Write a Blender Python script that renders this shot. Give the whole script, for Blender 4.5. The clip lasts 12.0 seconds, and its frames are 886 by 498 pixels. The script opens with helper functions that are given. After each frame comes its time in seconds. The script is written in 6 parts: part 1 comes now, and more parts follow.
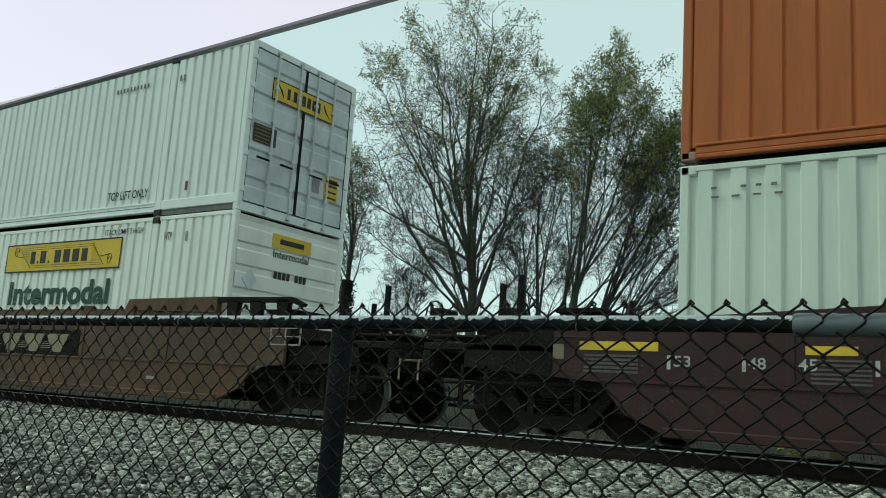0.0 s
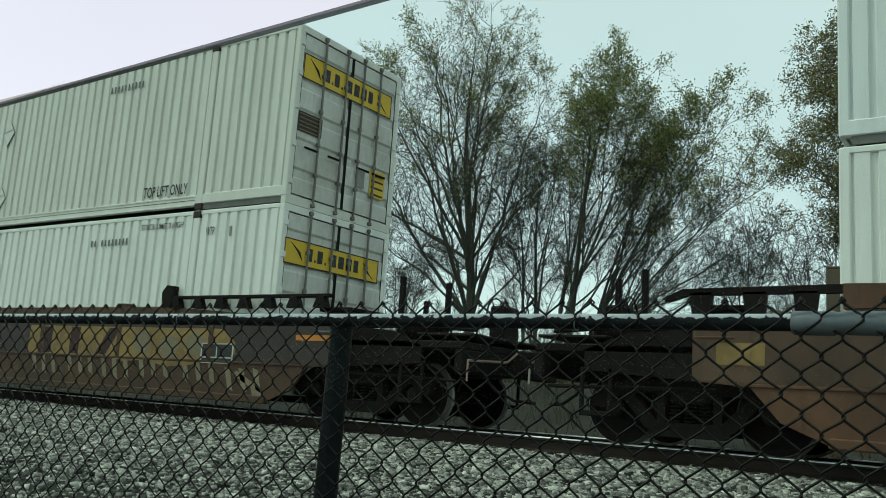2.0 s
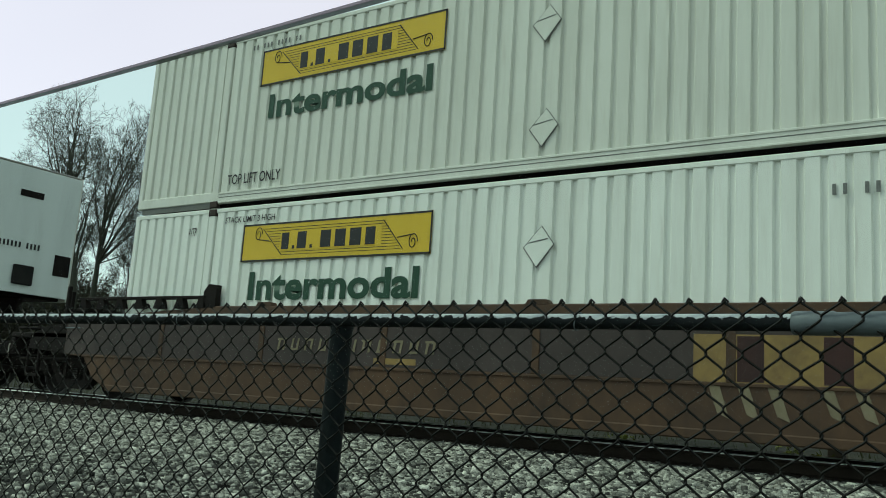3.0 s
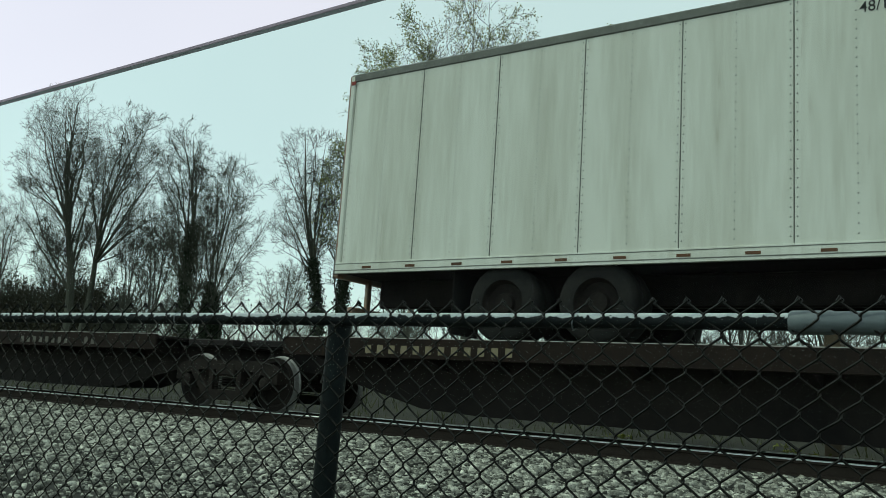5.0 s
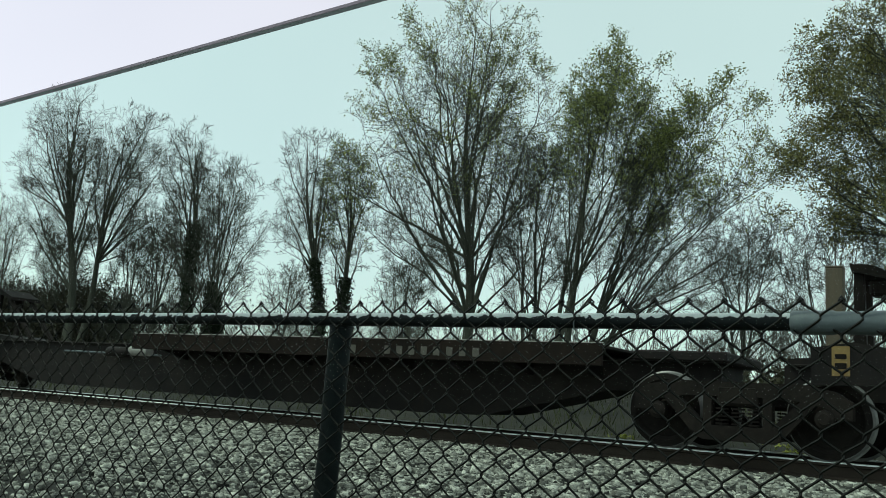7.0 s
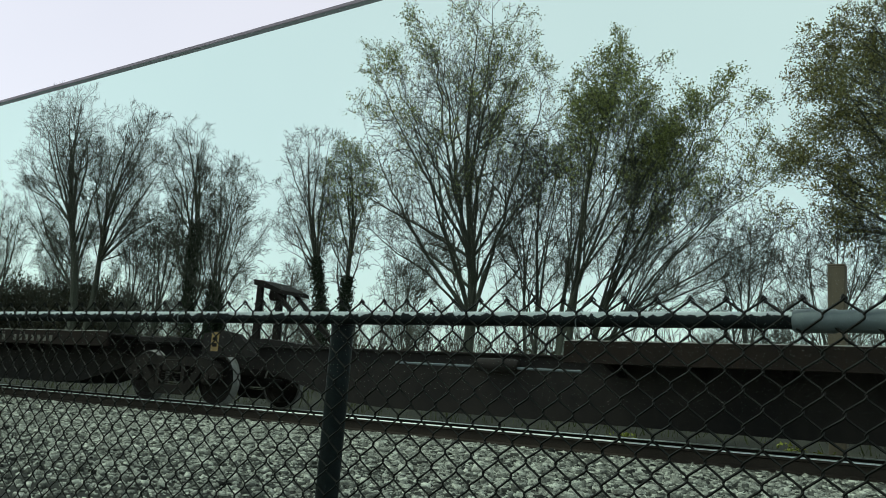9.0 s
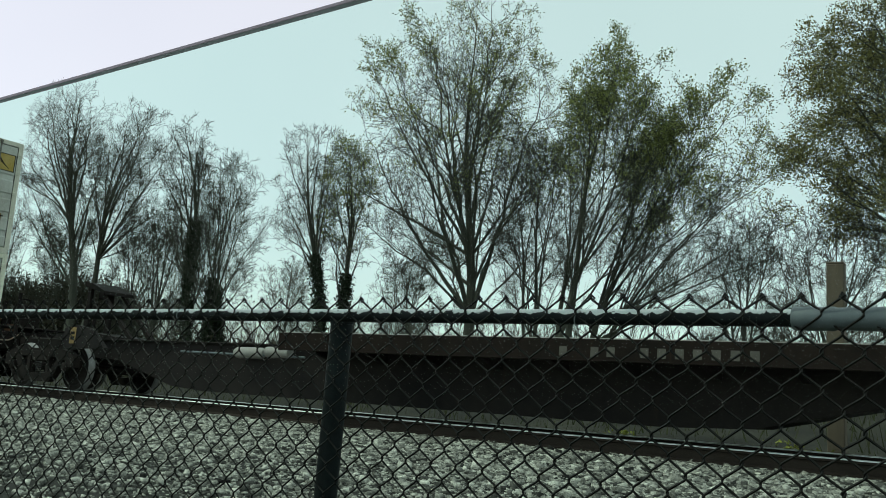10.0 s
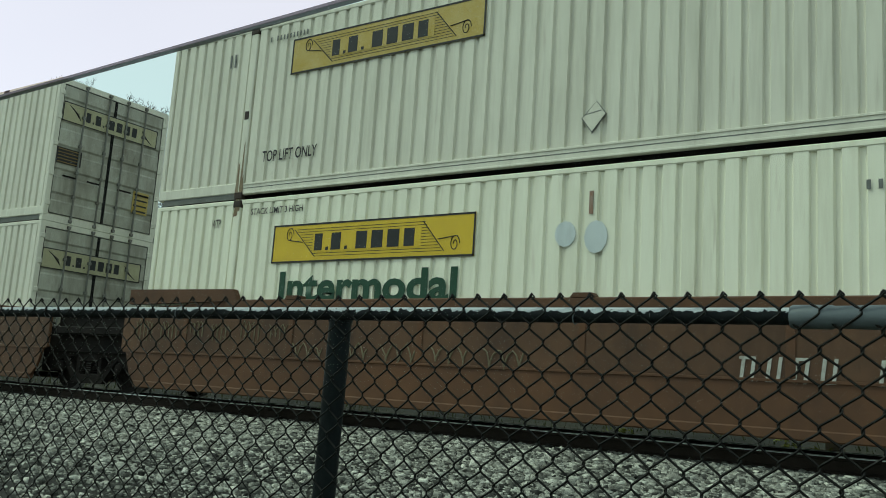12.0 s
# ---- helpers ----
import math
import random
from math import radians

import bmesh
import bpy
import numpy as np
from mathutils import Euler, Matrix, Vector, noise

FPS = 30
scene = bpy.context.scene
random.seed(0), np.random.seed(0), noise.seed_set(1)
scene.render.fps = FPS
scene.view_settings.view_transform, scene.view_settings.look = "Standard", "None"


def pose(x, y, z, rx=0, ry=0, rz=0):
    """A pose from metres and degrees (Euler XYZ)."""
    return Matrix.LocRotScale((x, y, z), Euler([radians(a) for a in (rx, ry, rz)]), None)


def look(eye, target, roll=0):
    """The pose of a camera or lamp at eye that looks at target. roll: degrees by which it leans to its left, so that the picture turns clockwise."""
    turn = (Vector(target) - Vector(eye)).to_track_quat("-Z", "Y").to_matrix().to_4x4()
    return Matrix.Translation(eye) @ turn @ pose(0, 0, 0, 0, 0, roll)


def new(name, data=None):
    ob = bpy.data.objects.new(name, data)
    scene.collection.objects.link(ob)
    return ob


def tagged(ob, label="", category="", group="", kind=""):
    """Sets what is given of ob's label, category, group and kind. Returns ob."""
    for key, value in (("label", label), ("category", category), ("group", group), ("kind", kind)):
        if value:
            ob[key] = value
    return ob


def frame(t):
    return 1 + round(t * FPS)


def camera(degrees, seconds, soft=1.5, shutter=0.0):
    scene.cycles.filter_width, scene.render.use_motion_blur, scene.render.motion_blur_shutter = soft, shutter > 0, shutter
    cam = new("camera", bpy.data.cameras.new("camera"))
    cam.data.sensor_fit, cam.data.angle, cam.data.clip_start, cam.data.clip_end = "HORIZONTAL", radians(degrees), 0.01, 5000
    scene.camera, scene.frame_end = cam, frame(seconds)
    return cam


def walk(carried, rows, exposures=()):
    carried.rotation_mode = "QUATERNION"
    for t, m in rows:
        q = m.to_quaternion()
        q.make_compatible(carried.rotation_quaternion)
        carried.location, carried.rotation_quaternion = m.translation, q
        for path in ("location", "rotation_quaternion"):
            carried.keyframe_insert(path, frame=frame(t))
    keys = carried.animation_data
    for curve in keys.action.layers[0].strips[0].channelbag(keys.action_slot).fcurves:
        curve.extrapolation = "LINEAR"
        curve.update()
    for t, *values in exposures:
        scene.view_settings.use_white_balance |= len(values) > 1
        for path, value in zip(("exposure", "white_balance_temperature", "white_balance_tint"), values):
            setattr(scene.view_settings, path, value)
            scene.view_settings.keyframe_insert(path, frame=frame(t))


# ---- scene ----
# ---------------------------------------------------------------- camera
cam = camera(53.44, 12.0, 0.9)
EYE = Vector((0.0, 0.0, 0.361))


def aim(yaw, pitch, roll=3.844):
    """Pose of the hand-held camera: degrees left of the track's normal, degrees up."""
    a, b = radians(yaw), radians(pitch)
    return look(EYE, EYE + Vector((-math.sin(a) * math.cos(b), math.cos(a) * math.cos(b), math.sin(b))), roll)


# small sway of the hand
SWAY = [(0.0, 34.886, 9.854), (0.5, 34.886, 9.854), (1.0, 34.849, 9.854), (1.5, 34.776, 9.818), (2.0, 34.776, 9.744),
        (2.5, 34.776, 9.744), (3.0, 34.776, 9.744), (5.0, 34.629, 9.707), (5.5, 34.629, 9.744), (6.0, 34.665, 9.744),
        (6.5, 34.665, 9.744), (7.0, 34.739, 9.707), (9.0, 34.849, 9.597), (9.5, 34.776, 9.523), (10.0, 34.776, 9.450),
        (10.5, 34.776, 9.413), (11.0, 34.739, 9.413), (11.5, 34.665, 9.413), (12.0, 34.665, 9.339)]
walk(cam, [(t, aim(yaw, pitch)) for t, yaw, pitch in SWAY])

# ---------------------------------------------------------------- light: a bright overcast day
world = bpy.data.worlds.new("overcast_sky")
scene.world = world
world.use_nodes = True
wn, wl = world.node_tree.nodes, world.node_tree.links
wn.clear()
sky = wn.new("ShaderNodeTexSky")
sky.sky_type = "NISHITA"
sky.sun_disc = False
sky.sun_elevation, sky.sun_rotation = radians(54), radians(236)
bg_blue = wn.new("ShaderNodeBackground")
bg_blue.inputs["Strength"].default_value = 0.05
wl.new(sky.outputs["Color"], bg_blue.inputs["Color"])
cloud_noise = wn.new("ShaderNodeTexNoise")
cloud_noise.inputs["Scale"].default_value = 1.6
cloud_noise.inputs["Detail"].default_value = 4.0
cloud_ramp = wn.new("ShaderNodeValToRGB")
cloud_ramp.color_ramp.elements[0].position, cloud_ramp.color_ramp.elements[1].position = 0.3, 0.75
cloud_ramp.color_ramp.elements[0].color = (0.82, 0.80, 0.82, 1)
cloud_ramp.color_ramp.elements[1].color = (0.94, 0.91, 0.92, 1)
wl.new(cloud_noise.outputs["Fac"], cloud_ramp.inputs["Fac"])
bg_cloud = wn.new("ShaderNodeBackground")
bg_cloud.inputs["Strength"].default_value = 0.80
wl.new(cloud_ramp.outputs["Color"], bg_cloud.inputs["Color"])
add_sky = wn.new("ShaderNodeAddShader")
world_out = wn.new("ShaderNodeOutputWorld")
wl.new(bg_blue.outputs[0], add_sky.inputs[0])
wl.new(bg_cloud.outputs[0], add_sky.inputs[1])
wl.new(add_sky.outputs[0], world_out.inputs["Surface"])

sun_data = bpy.data.lights.new("sun", "SUN")
sun_data.energy, sun_data.angle, sun_data.color = 1.5, radians(12), (1.0, 0.93, 0.82)
sun = new("sun", sun_data)
sun.matrix_world = look((0, 0, 30), (18, 12, 0))
scene.view_settings.exposure = 0.0


# ---------------------------------------------------------------- materials
def mat(name, color, color2=None, rough=0.6, metal=0.0, scale=2.0, fine=30.0, stretch=(1, 1, 1), bump=0.15, bump_scale=60.0,
        island=0.0, low=0.35, high=0.7, spec=0.25, rust=0.0, rust_tone=(0.20, 0.135, 0.07)):
    """A surface of two tones mixed by coarse and fine grain, with relief; island: tone that differs from piece to piece."""
    m = bpy.data.materials.new(name)
    m.use_nodes = True
    n, l = m.node_tree.nodes, m.node_tree.links
    b = n["Principled BSDF"]
    b.inputs["Roughness"].default_value, b.inputs["Metallic"].default_value = rough, metal
    b.inputs["Specular IOR Level"].default_value = spec
    color2 = color2 or tuple(c * 0.75 for c in color)
    tc, mp = n.new("ShaderNodeTexCoord"), n.new("ShaderNodeMapping")
    mp.inputs["Scale"].default_value = stretch
    l.new(tc.outputs["Object"], mp.inputs["Vector"])
    n1, n2 = n.new("ShaderNodeTexNoise"), n.new("ShaderNodeTexNoise")
    n1.inputs["Scale"].default_value, n1.inputs["Detail"].default_value = scale, 6.0
    n2.inputs["Scale"].default_value, n2.inputs["Detail"].default_value = fine, 4.0
    l.new(mp.outputs[0], n1.inputs["Vector"])
    l.new(mp.outputs[0], n2.inputs["Vector"])
    mx = n.new("ShaderNodeMix")
    mx.inputs[0].default_value = 0.35
    l.new(n1.outputs["Fac"], mx.inputs[2])
    l.new(n2.outputs["Fac"], mx.inputs[3])
    ramp = n.new("ShaderNodeValToRGB")
    ramp.color_ramp.elements[0].position, ramp.color_ramp.elements[1].position = low, high
    ramp.color_ramp.elements[0].color, ramp.color_ramp.elements[1].color = (*color, 1), (*color2, 1)
    l.new(mx.outputs[0], ramp.inputs["Fac"])
    out = ramp.outputs["Color"]
    if rust:
        mp2, n4, r4, m4 = n.new("ShaderNodeMapping"), n.new("ShaderNodeTexNoise"), n.new("ShaderNodeMapRange"), n.new("ShaderNodeMix")
        mp2.inputs["Scale"].default_value = (3.2, 3.2, 0.32)
        n4.inputs["Scale"].default_value, n4.inputs["Detail"].default_value, n4.inputs["Roughness"].default_value = 2.4, 8.0, 0.72
        r4.inputs["From Min"].default_value, r4.inputs["From Max"].default_value, r4.inputs["To Max"].default_value = 0.60, 0.80, rust
        m4.data_type = "RGBA"
        m4.inputs[7].default_value = (*rust_tone, 1)
        l.new(tc.outputs["Object"], mp2.inputs["Vector"])
        l.new(mp2.outputs[0], n4.inputs["Vector"])
        l.new(n4.outputs["Fac"], r4.inputs["Value"])
        l.new(r4.outputs[0], m4.inputs[0])
        l.new(out, m4.inputs[6])
        out = m4.outputs[2]
    if island:
        geo, hsv, mr = n.new("ShaderNodeNewGeometry"), n.new("ShaderNodeHueSaturation"), n.new("ShaderNodeMapRange")
        mr.inputs["To Min"].default_value, mr.inputs["To Max"].default_value = 1 - island, 1 + island
        l.new(geo.outputs["Random Per Island"], mr.inputs["Value"])
        l.new(mr.outputs[0], hsv.inputs["Value"])
        l.new(out, hsv.inputs["Color"])
        out = hsv.outputs["Color"]
    l.new(out, b.inputs["Base Color"])
    if bump:
        bp, n3 = n.new("ShaderNodeBump"), n.new("ShaderNodeTexNoise")
        n3.inputs["Scale"].default_value, n3.inputs["Detail"].default_value = bump_scale, 3.0
        bp.inputs["Strength"].default_value, bp.inputs["Distance"].default_value = bump, 0.01
        l.new(tc.outputs["Object"], n3.inputs["Vector"])
        l.new(n3.outputs["Fac"], bp.inputs["Height"])
        l.new(bp.outputs[0], b.inputs["Normal"])
    return m


STREAK = (2.2, 2.2, 0.22)
M_WHITE = mat("white_container_paint", (0.76, 0.78, 0.72), (0.58, 0.59, 0.53), 0.5, 0, 1.3, 9, STREAK, 0.08, 25, low=0.42, high=0.85, rust=0.35)
M_WHITE_B = mat("grey_white_container_paint", (0.60, 0.64, 0.62), (0.48, 0.51, 0.49), 0.5, 0, 1.3, 9, STREAK, 0.08, 25, low=0.42, high=0.85, rust=0.3)
M_WHITE_D = mat("dull_white_container_paint", (0.66, 0.67, 0.60), (0.50, 0.50, 0.43), 0.5, 0, 1.3, 9, STREAK, 0.08, 25, low=0.42, high=0.85, rust=0.45)
M_WHITE_C = mat("blue_white_container_paint", (0.72, 0.765, 0.74), (0.57, 0.605, 0.58), 0.5, 0, 1.3, 9, STREAK, 0.08, 25, low=0.42, high=0.85, rust=0.3)
M_CREAM = mat("aged_white_container_paint", (0.69, 0.665, 0.56), (0.47, 0.445, 0.36), 0.55, 0, 1.5, 9, STREAK, 0.1, 25, low=0.42, high=0.82, rust=0.75)
M_CREAM_B = mat("chalky_white_container_paint", (0.80, 0.78, 0.64), (0.60, 0.58, 0.45), 0.55, 0, 1.5, 9, STREAK, 0.1, 25, low=0.42, high=0.82, rust=0.6)
M_MINT = mat("pale_container_paint", (0.62, 0.68, 0.60), (0.48, 0.52, 0.45), 0.5, 0, 1.2, 9, STREAK, 0.08, 25, low=0.42, high=0.85)
M_ORANGE = mat("orange_container_paint", (0.44, 0.115, 0.028), (0.32, 0.08, 0.022), 0.5, 0, 1.4, 12, STREAK, 0.1, 30)
M_DOORGREY = mat("door_paint", (0.60, 0.65, 0.66), (0.44, 0.47, 0.47), 0.5, 0, 2.0, 14, (1, 1, 0.5), 0.1, 30)
M_TRAILER = mat("aluminium_trailer_skin", (0.62, 0.63, 0.57), (0.40, 0.39, 0.32), 0.42, 0.0, 0.9, 7, STREAK, 0.1, 12, low=0.4, high=0.8, rust=0.5)
M_RIVET = mat("dulled_rivet", (0.36, 0.37, 0.34), (0.24, 0.24, 0.21), 0.5, 0.2, 6, 30, bump=0)
M_RUST_RAIL = mat("rusty_grey_steel", (0.30, 0.29, 0.26), (0.24, 0.09, 0.035), 0.6, 0.2, 3.0, 25)
M_CASTING = mat("dark_rusty_casting", (0.028, 0.022, 0.019), (0.05, 0.032, 0.024), 0.7, 0.1, 6, 30)
M_SKIRT = mat("dark_grey_paint", (0.16, 0.165, 0.15), (0.10, 0.10, 0.09), 0.7, 0, 3, 20)
M_YELLOW = mat("yellow_decal", (0.66, 0.45, 0.035), (0.56, 0.37, 0.03), 0.5, 0, 3, 20, (1, 1, 1), 0.03)
M_YELLOW_DIRTY = mat("dirty_yellow_decal", (0.42, 0.29, 0.05), (0.52, 0.40, 0.16), 0.55, 0, 3, 20, (1, 1, 1), 0.03)
M_FADED = mat("sun_faded_decal", (0.44, 0.41, 0.26), (0.33, 0.30, 0.19), 0.6, 0, 3, 20, (1, 1, 1), 0.03, rust=0.5)
M_BLACK = mat("black_lettering", (0.018, 0.018, 0.018), (0.03, 0.03, 0.03), 0.5, 0, 5, 30, bump=0)
M_CODE = mat("faded_black_stencil", (0.10, 0.105, 0.10), (0.20, 0.205, 0.19), 0.6, 0, 6, 30, bump=0)
M_GREEN = mat("dark_green_lettering", (0.012, 0.05, 0.026), (0.02, 0.065, 0.04), 0.5, 0, 5, 30, bump=0)
M_RUBBER = mat("black_rubber", (0.012, 0.012, 0.012), (0.022, 0.021, 0.019), 0.9, 0, 5, 30, spec=0.1)
M_STEEL_DARK = mat("dark_greasy_steel", (0.009, 0.008, 0.0075), (0.020, 0.016, 0.014), 0.7, 0.1, 2, 18, spec=0.05)
M_TRUCK = mat("dusty_cast_steel", (0.011, 0.0095, 0.009), (0.026, 0.021, 0.018), 0.8, 0.1, 3, 20, spec=0.06)
M_TREAD = mat("polished_wheel_rim", (0.22, 0.215, 0.21), (0.13, 0.125, 0.12), 0.4, 0.4, 6, 40, bump=0.02)
M_RAILTOP = mat("shiny_rail_head", (0.78, 0.77, 0.75), (0.62, 0.61, 0.58), 0.38, 0.7, 3, 30, bump=0.02)
M_RAIL = mat("brown_rail_web", (0.026, 0.020, 0.0165), (0.042, 0.032, 0.026), 0.85, 0, 3, 25, spec=0.08)
M_TIE = mat("creosoted_timber", (0.055, 0.042, 0.034), (0.09, 0.07, 0.058), 0.9, 0, 3, 30, (0.3, 2, 2), 0.4)
M_OXIDE = mat("brown_oxide_paint", (0.115, 0.056, 0.029), (0.050, 0.027, 0.017), 0.65, 0, 1.3, 10, (1, 1, 0.6), 0.15, 30, rust=0.85, rust_tone=(0.022, 0.015, 0.012))
M_OXIDE_RED = mat("red_oxide_paint", (0.118, 0.052, 0.024), (0.066, 0.032, 0.018), 0.65, 0, 1.1, 9, (1, 1, 0.6), 0.15, 30, rust=0.85, rust_tone=(0.030, 0.019, 0.014))
M_OXIDE_DARK = mat("dark_maroon_paint", (0.045, 0.016, 0.013), (0.028, 0.013, 0.012), 0.65, 0, 1.1, 9, (1, 1, 0.6), 0.15, 30, rust=0.85, rust_tone=(0.016, 0.010, 0.009))
M_BROWN_B = mat("weathered_brown_paint", (0.088, 0.047, 0.025), (0.034, 0.021, 0.015), 0.7, 0, 1.3, 10, (1, 1, 0.6), 0.15, 30, rust=0.85, rust_tone=(0.018, 0.013, 0.011))
M_DUSTY = mat("dusty_brown_paint", (0.100, 0.060, 0.038), (0.048, 0.031, 0.022), 0.75, 0, 1.2, 9, (1, 1, 0.6), 0.15, 30, rust=0.85, rust_tone=(0.025, 0.019, 0.016))
M_DUSTY_GREY = mat("dusty_grey_brown_paint", (0.058, 0.044, 0.040), (0.034, 0.026, 0.024), 0.75, 0, 1.2, 9, (1, 1, 0.6), 0.15, 30)
M_SPINE = mat("grimy_spine_steel", (0.012, 0.0105, 0.0105), (0.026, 0.021, 0.019), 0.7, 0.0, 1.0, 9, (1, 1, 0.6), 0.12, 30, spec=0.08, rust=0.85, rust_tone=(0.030, 0.018, 0.012))
M_DECK = mat("brown_deck_edge", (0.021, 0.0145, 0.012), (0.012, 0.0095, 0.0085), 0.75, 0, 1.5, 12, spec=0.05, rust=0.85, rust_tone=(0.055, 0.028, 0.015))
M_WHITEPAINT = mat("white_stencil", (0.50, 0.50, 0.46), (0.24, 0.22, 0.19), 0.6, 0, 6, 30, bump=0)
M_GREYSIGN = mat("grey_marking", (0.30, 0.29, 0.27), (0.22, 0.2, 0.18), 0.6, 0, 6, 30, bump=0)
M_OCHRE = mat("ochre_spray_paint", (0.27, 0.175, 0.060), (0.13, 0.082, 0.036), 0.7, 0, 2.5, 14, bump=0, rust=0.85, rust_tone=(0.05, 0.032, 0.02))
M_PALE = mat("pale_spray_paint", (0.20, 0.165, 0.105), (0.13, 0.105, 0.065), 0.7, 0, 2.5, 14, bump=0)
M_CREAMSIGN = mat("cream_emblem_paint", (0.27, 0.235, 0.15), (0.16, 0.135, 0.085), 0.65, 0, 4, 25, bump=0)
M_GLINT = mat("pale_edge_glint", (0.42, 0.41, 0.38), (0.22, 0.19, 0.16), 0.45, 0.2, 4, 30, bump=0.05)
M_DIRTYDOOR = mat("soiled_door_paint", (0.46, 0.45, 0.38), (0.22, 0.20, 0.16), 0.6, 0, 2.0, 12, (1, 1, 0.4), 0.1, 30)
M_DOORWHITE = mat("white_door_paint", (0.62, 0.63, 0.58), (0.40, 0.39, 0.34), 0.55, 0, 1.6, 12, (1, 1, 0.6), 0.1, 30, rust=0.6)
M_ROD = mat("dulled_zinc_rod", (0.20, 0.20, 0.18), (0.12, 0.105, 0.085), 0.6, 0.1, 4, 25)
M_RUSTRUN = mat("brown_rust_run", (0.16, 0.105, 0.06), (0.30, 0.25, 0.17), 0.85, 0, 7, 40, (2, 2, 0.4), bump=0)
M_FAINT = mat("worn_stencil", (0.11, 0.10, 0.085), (0.06, 0.052, 0.045), 0.7, 0, 6, 30, bump=0)
M_ORANGE_TAPE = mat("orange_reflector", (0.55, 0.20, 0.03), (0.45, 0.15, 0.03), 0.4, 0, 4, 20, bump=0)
M_RED = mat("red_marker", (0.24, 0.035, 0.025), None, 0.5, bump=0)
M_GALV = mat("galvanised_steel", (0.135, 0.155, 0.165), (0.09, 0.105, 0.115), 0.55, 0.1, 8, 60)
M_VINYL = mat("black_vinyl_coating", (0.007, 0.009, 0.010), (0.013, 0.017, 0.018), 0.45, 0, 10, 80, spec=0.08)
M_WIRE = mat("dusty_black_wire", (0.008, 0.0085, 0.008), (0.015, 0.0135, 0.011), 0.5, 0, 10, 80, spec=0.1)
M_STONE = mat("crushed_granite", (0.35, 0.345, 0.30), (0.045, 0.044, 0.038), 0.85, 0, 14, 70, island=0.97, bump=0.4, bump_scale=90, low=0.38, high=0.66)
# Near-black: the shade between the stones is put into the bed's colour.
M_BALLAST = mat("ballast_gap_shade", (0.026, 0.025, 0.021), (0.014, 0.013, 0.011), 0.95, 0, 8, 60, bump=0.8, bump_scale=35)
M_GRASS = mat("rough_grass_ground", (0.040, 0.042, 0.020), (0.062, 0.056, 0.034), 0.95, 0, 0.6, 9, bump=0.6, bump_scale=14)
# Dirt tone darkened to hold the train's shade on the ground behind it.
M_DIRT = mat("shade_darkened_dirt", (0.011, 0.0105, 0.0085), (0.036, 0.034, 0.023), 0.95, 0, 0.5, 14, (1, 1, 1), bump=0.8, bump_scale=22)
M_BLADE = mat("grass_blades", (0.045, 0.058, 0.022), (0.085, 0.078, 0.042), 0.8, 0, 2, 10, island=0.4, bump=0)
M_BRUSH = mat("dull_brush_leaf", (0.045, 0.042, 0.024), (0.03, 0.028, 0.018), 0.9, 0, 1, 5, island=0.4, bump=0)
M_WEED = mat("yellow_green_weed", (0.30, 0.30, 0.05), (0.16, 0.19, 0.04), 0.8, 0, 3, 12, island=0.4, bump=0)
M_BARK = mat("grey_brown_bark", (0.048, 0.051, 0.039), (0.086, 0.087, 0.067), 0.95, 0, 1.2, 12, (1, 1, 0.3), 0.3, 20)
M_LEAF = mat("olive_spring_leaf", (0.25, 0.275, 0.085), (0.16, 0.18, 0.055), 0.7, 0, 0.8, 5, island=0.5, bump=0)
M_LEAF_BROWN = mat("russet_spring_leaf", (0.22, 0.205, 0.07), (0.13, 0.13, 0.05), 0.7, 0, 0.8, 5, island=0.5, bump=0)
M_IVY = mat("dark_ivy_leaf", (0.014, 0.024, 0.010), (0.02, 0.028, 0.014), 0.7, 0, 0.8, 5, island=0.4, bump=0)


def let_light_through(m, share):
    """Thin leaves pass some of the light on."""
    n, l = m.node_tree.nodes, m.node_tree.links
    b = n["Principled BSDF"]
    tr, mx = n.new("ShaderNodeBsdfTranslucent"), n.new("ShaderNodeMixShader")
    mx.inputs[0].default_value = share
    l.new(b.inputs["Base Color"].links[0].from_socket, tr.inputs["Color"])
    l.new(b.outputs[0], mx.inputs[1])
    l.new(tr.outputs[0], mx.inputs[2])
    l.new(mx.outputs[0], n["Material Output"].inputs["Surface"])


for leafy in (M_LEAF, M_LEAF_BROWN, M_BLADE):
    let_light_through(leafy, 0.5)
M_WOODPOST = mat("weathered_wood", (0.125, 0.10, 0.07), (0.08, 0.064, 0.048), 0.9, 0, 3, 30, (2, 2, 0.3), 0.4)


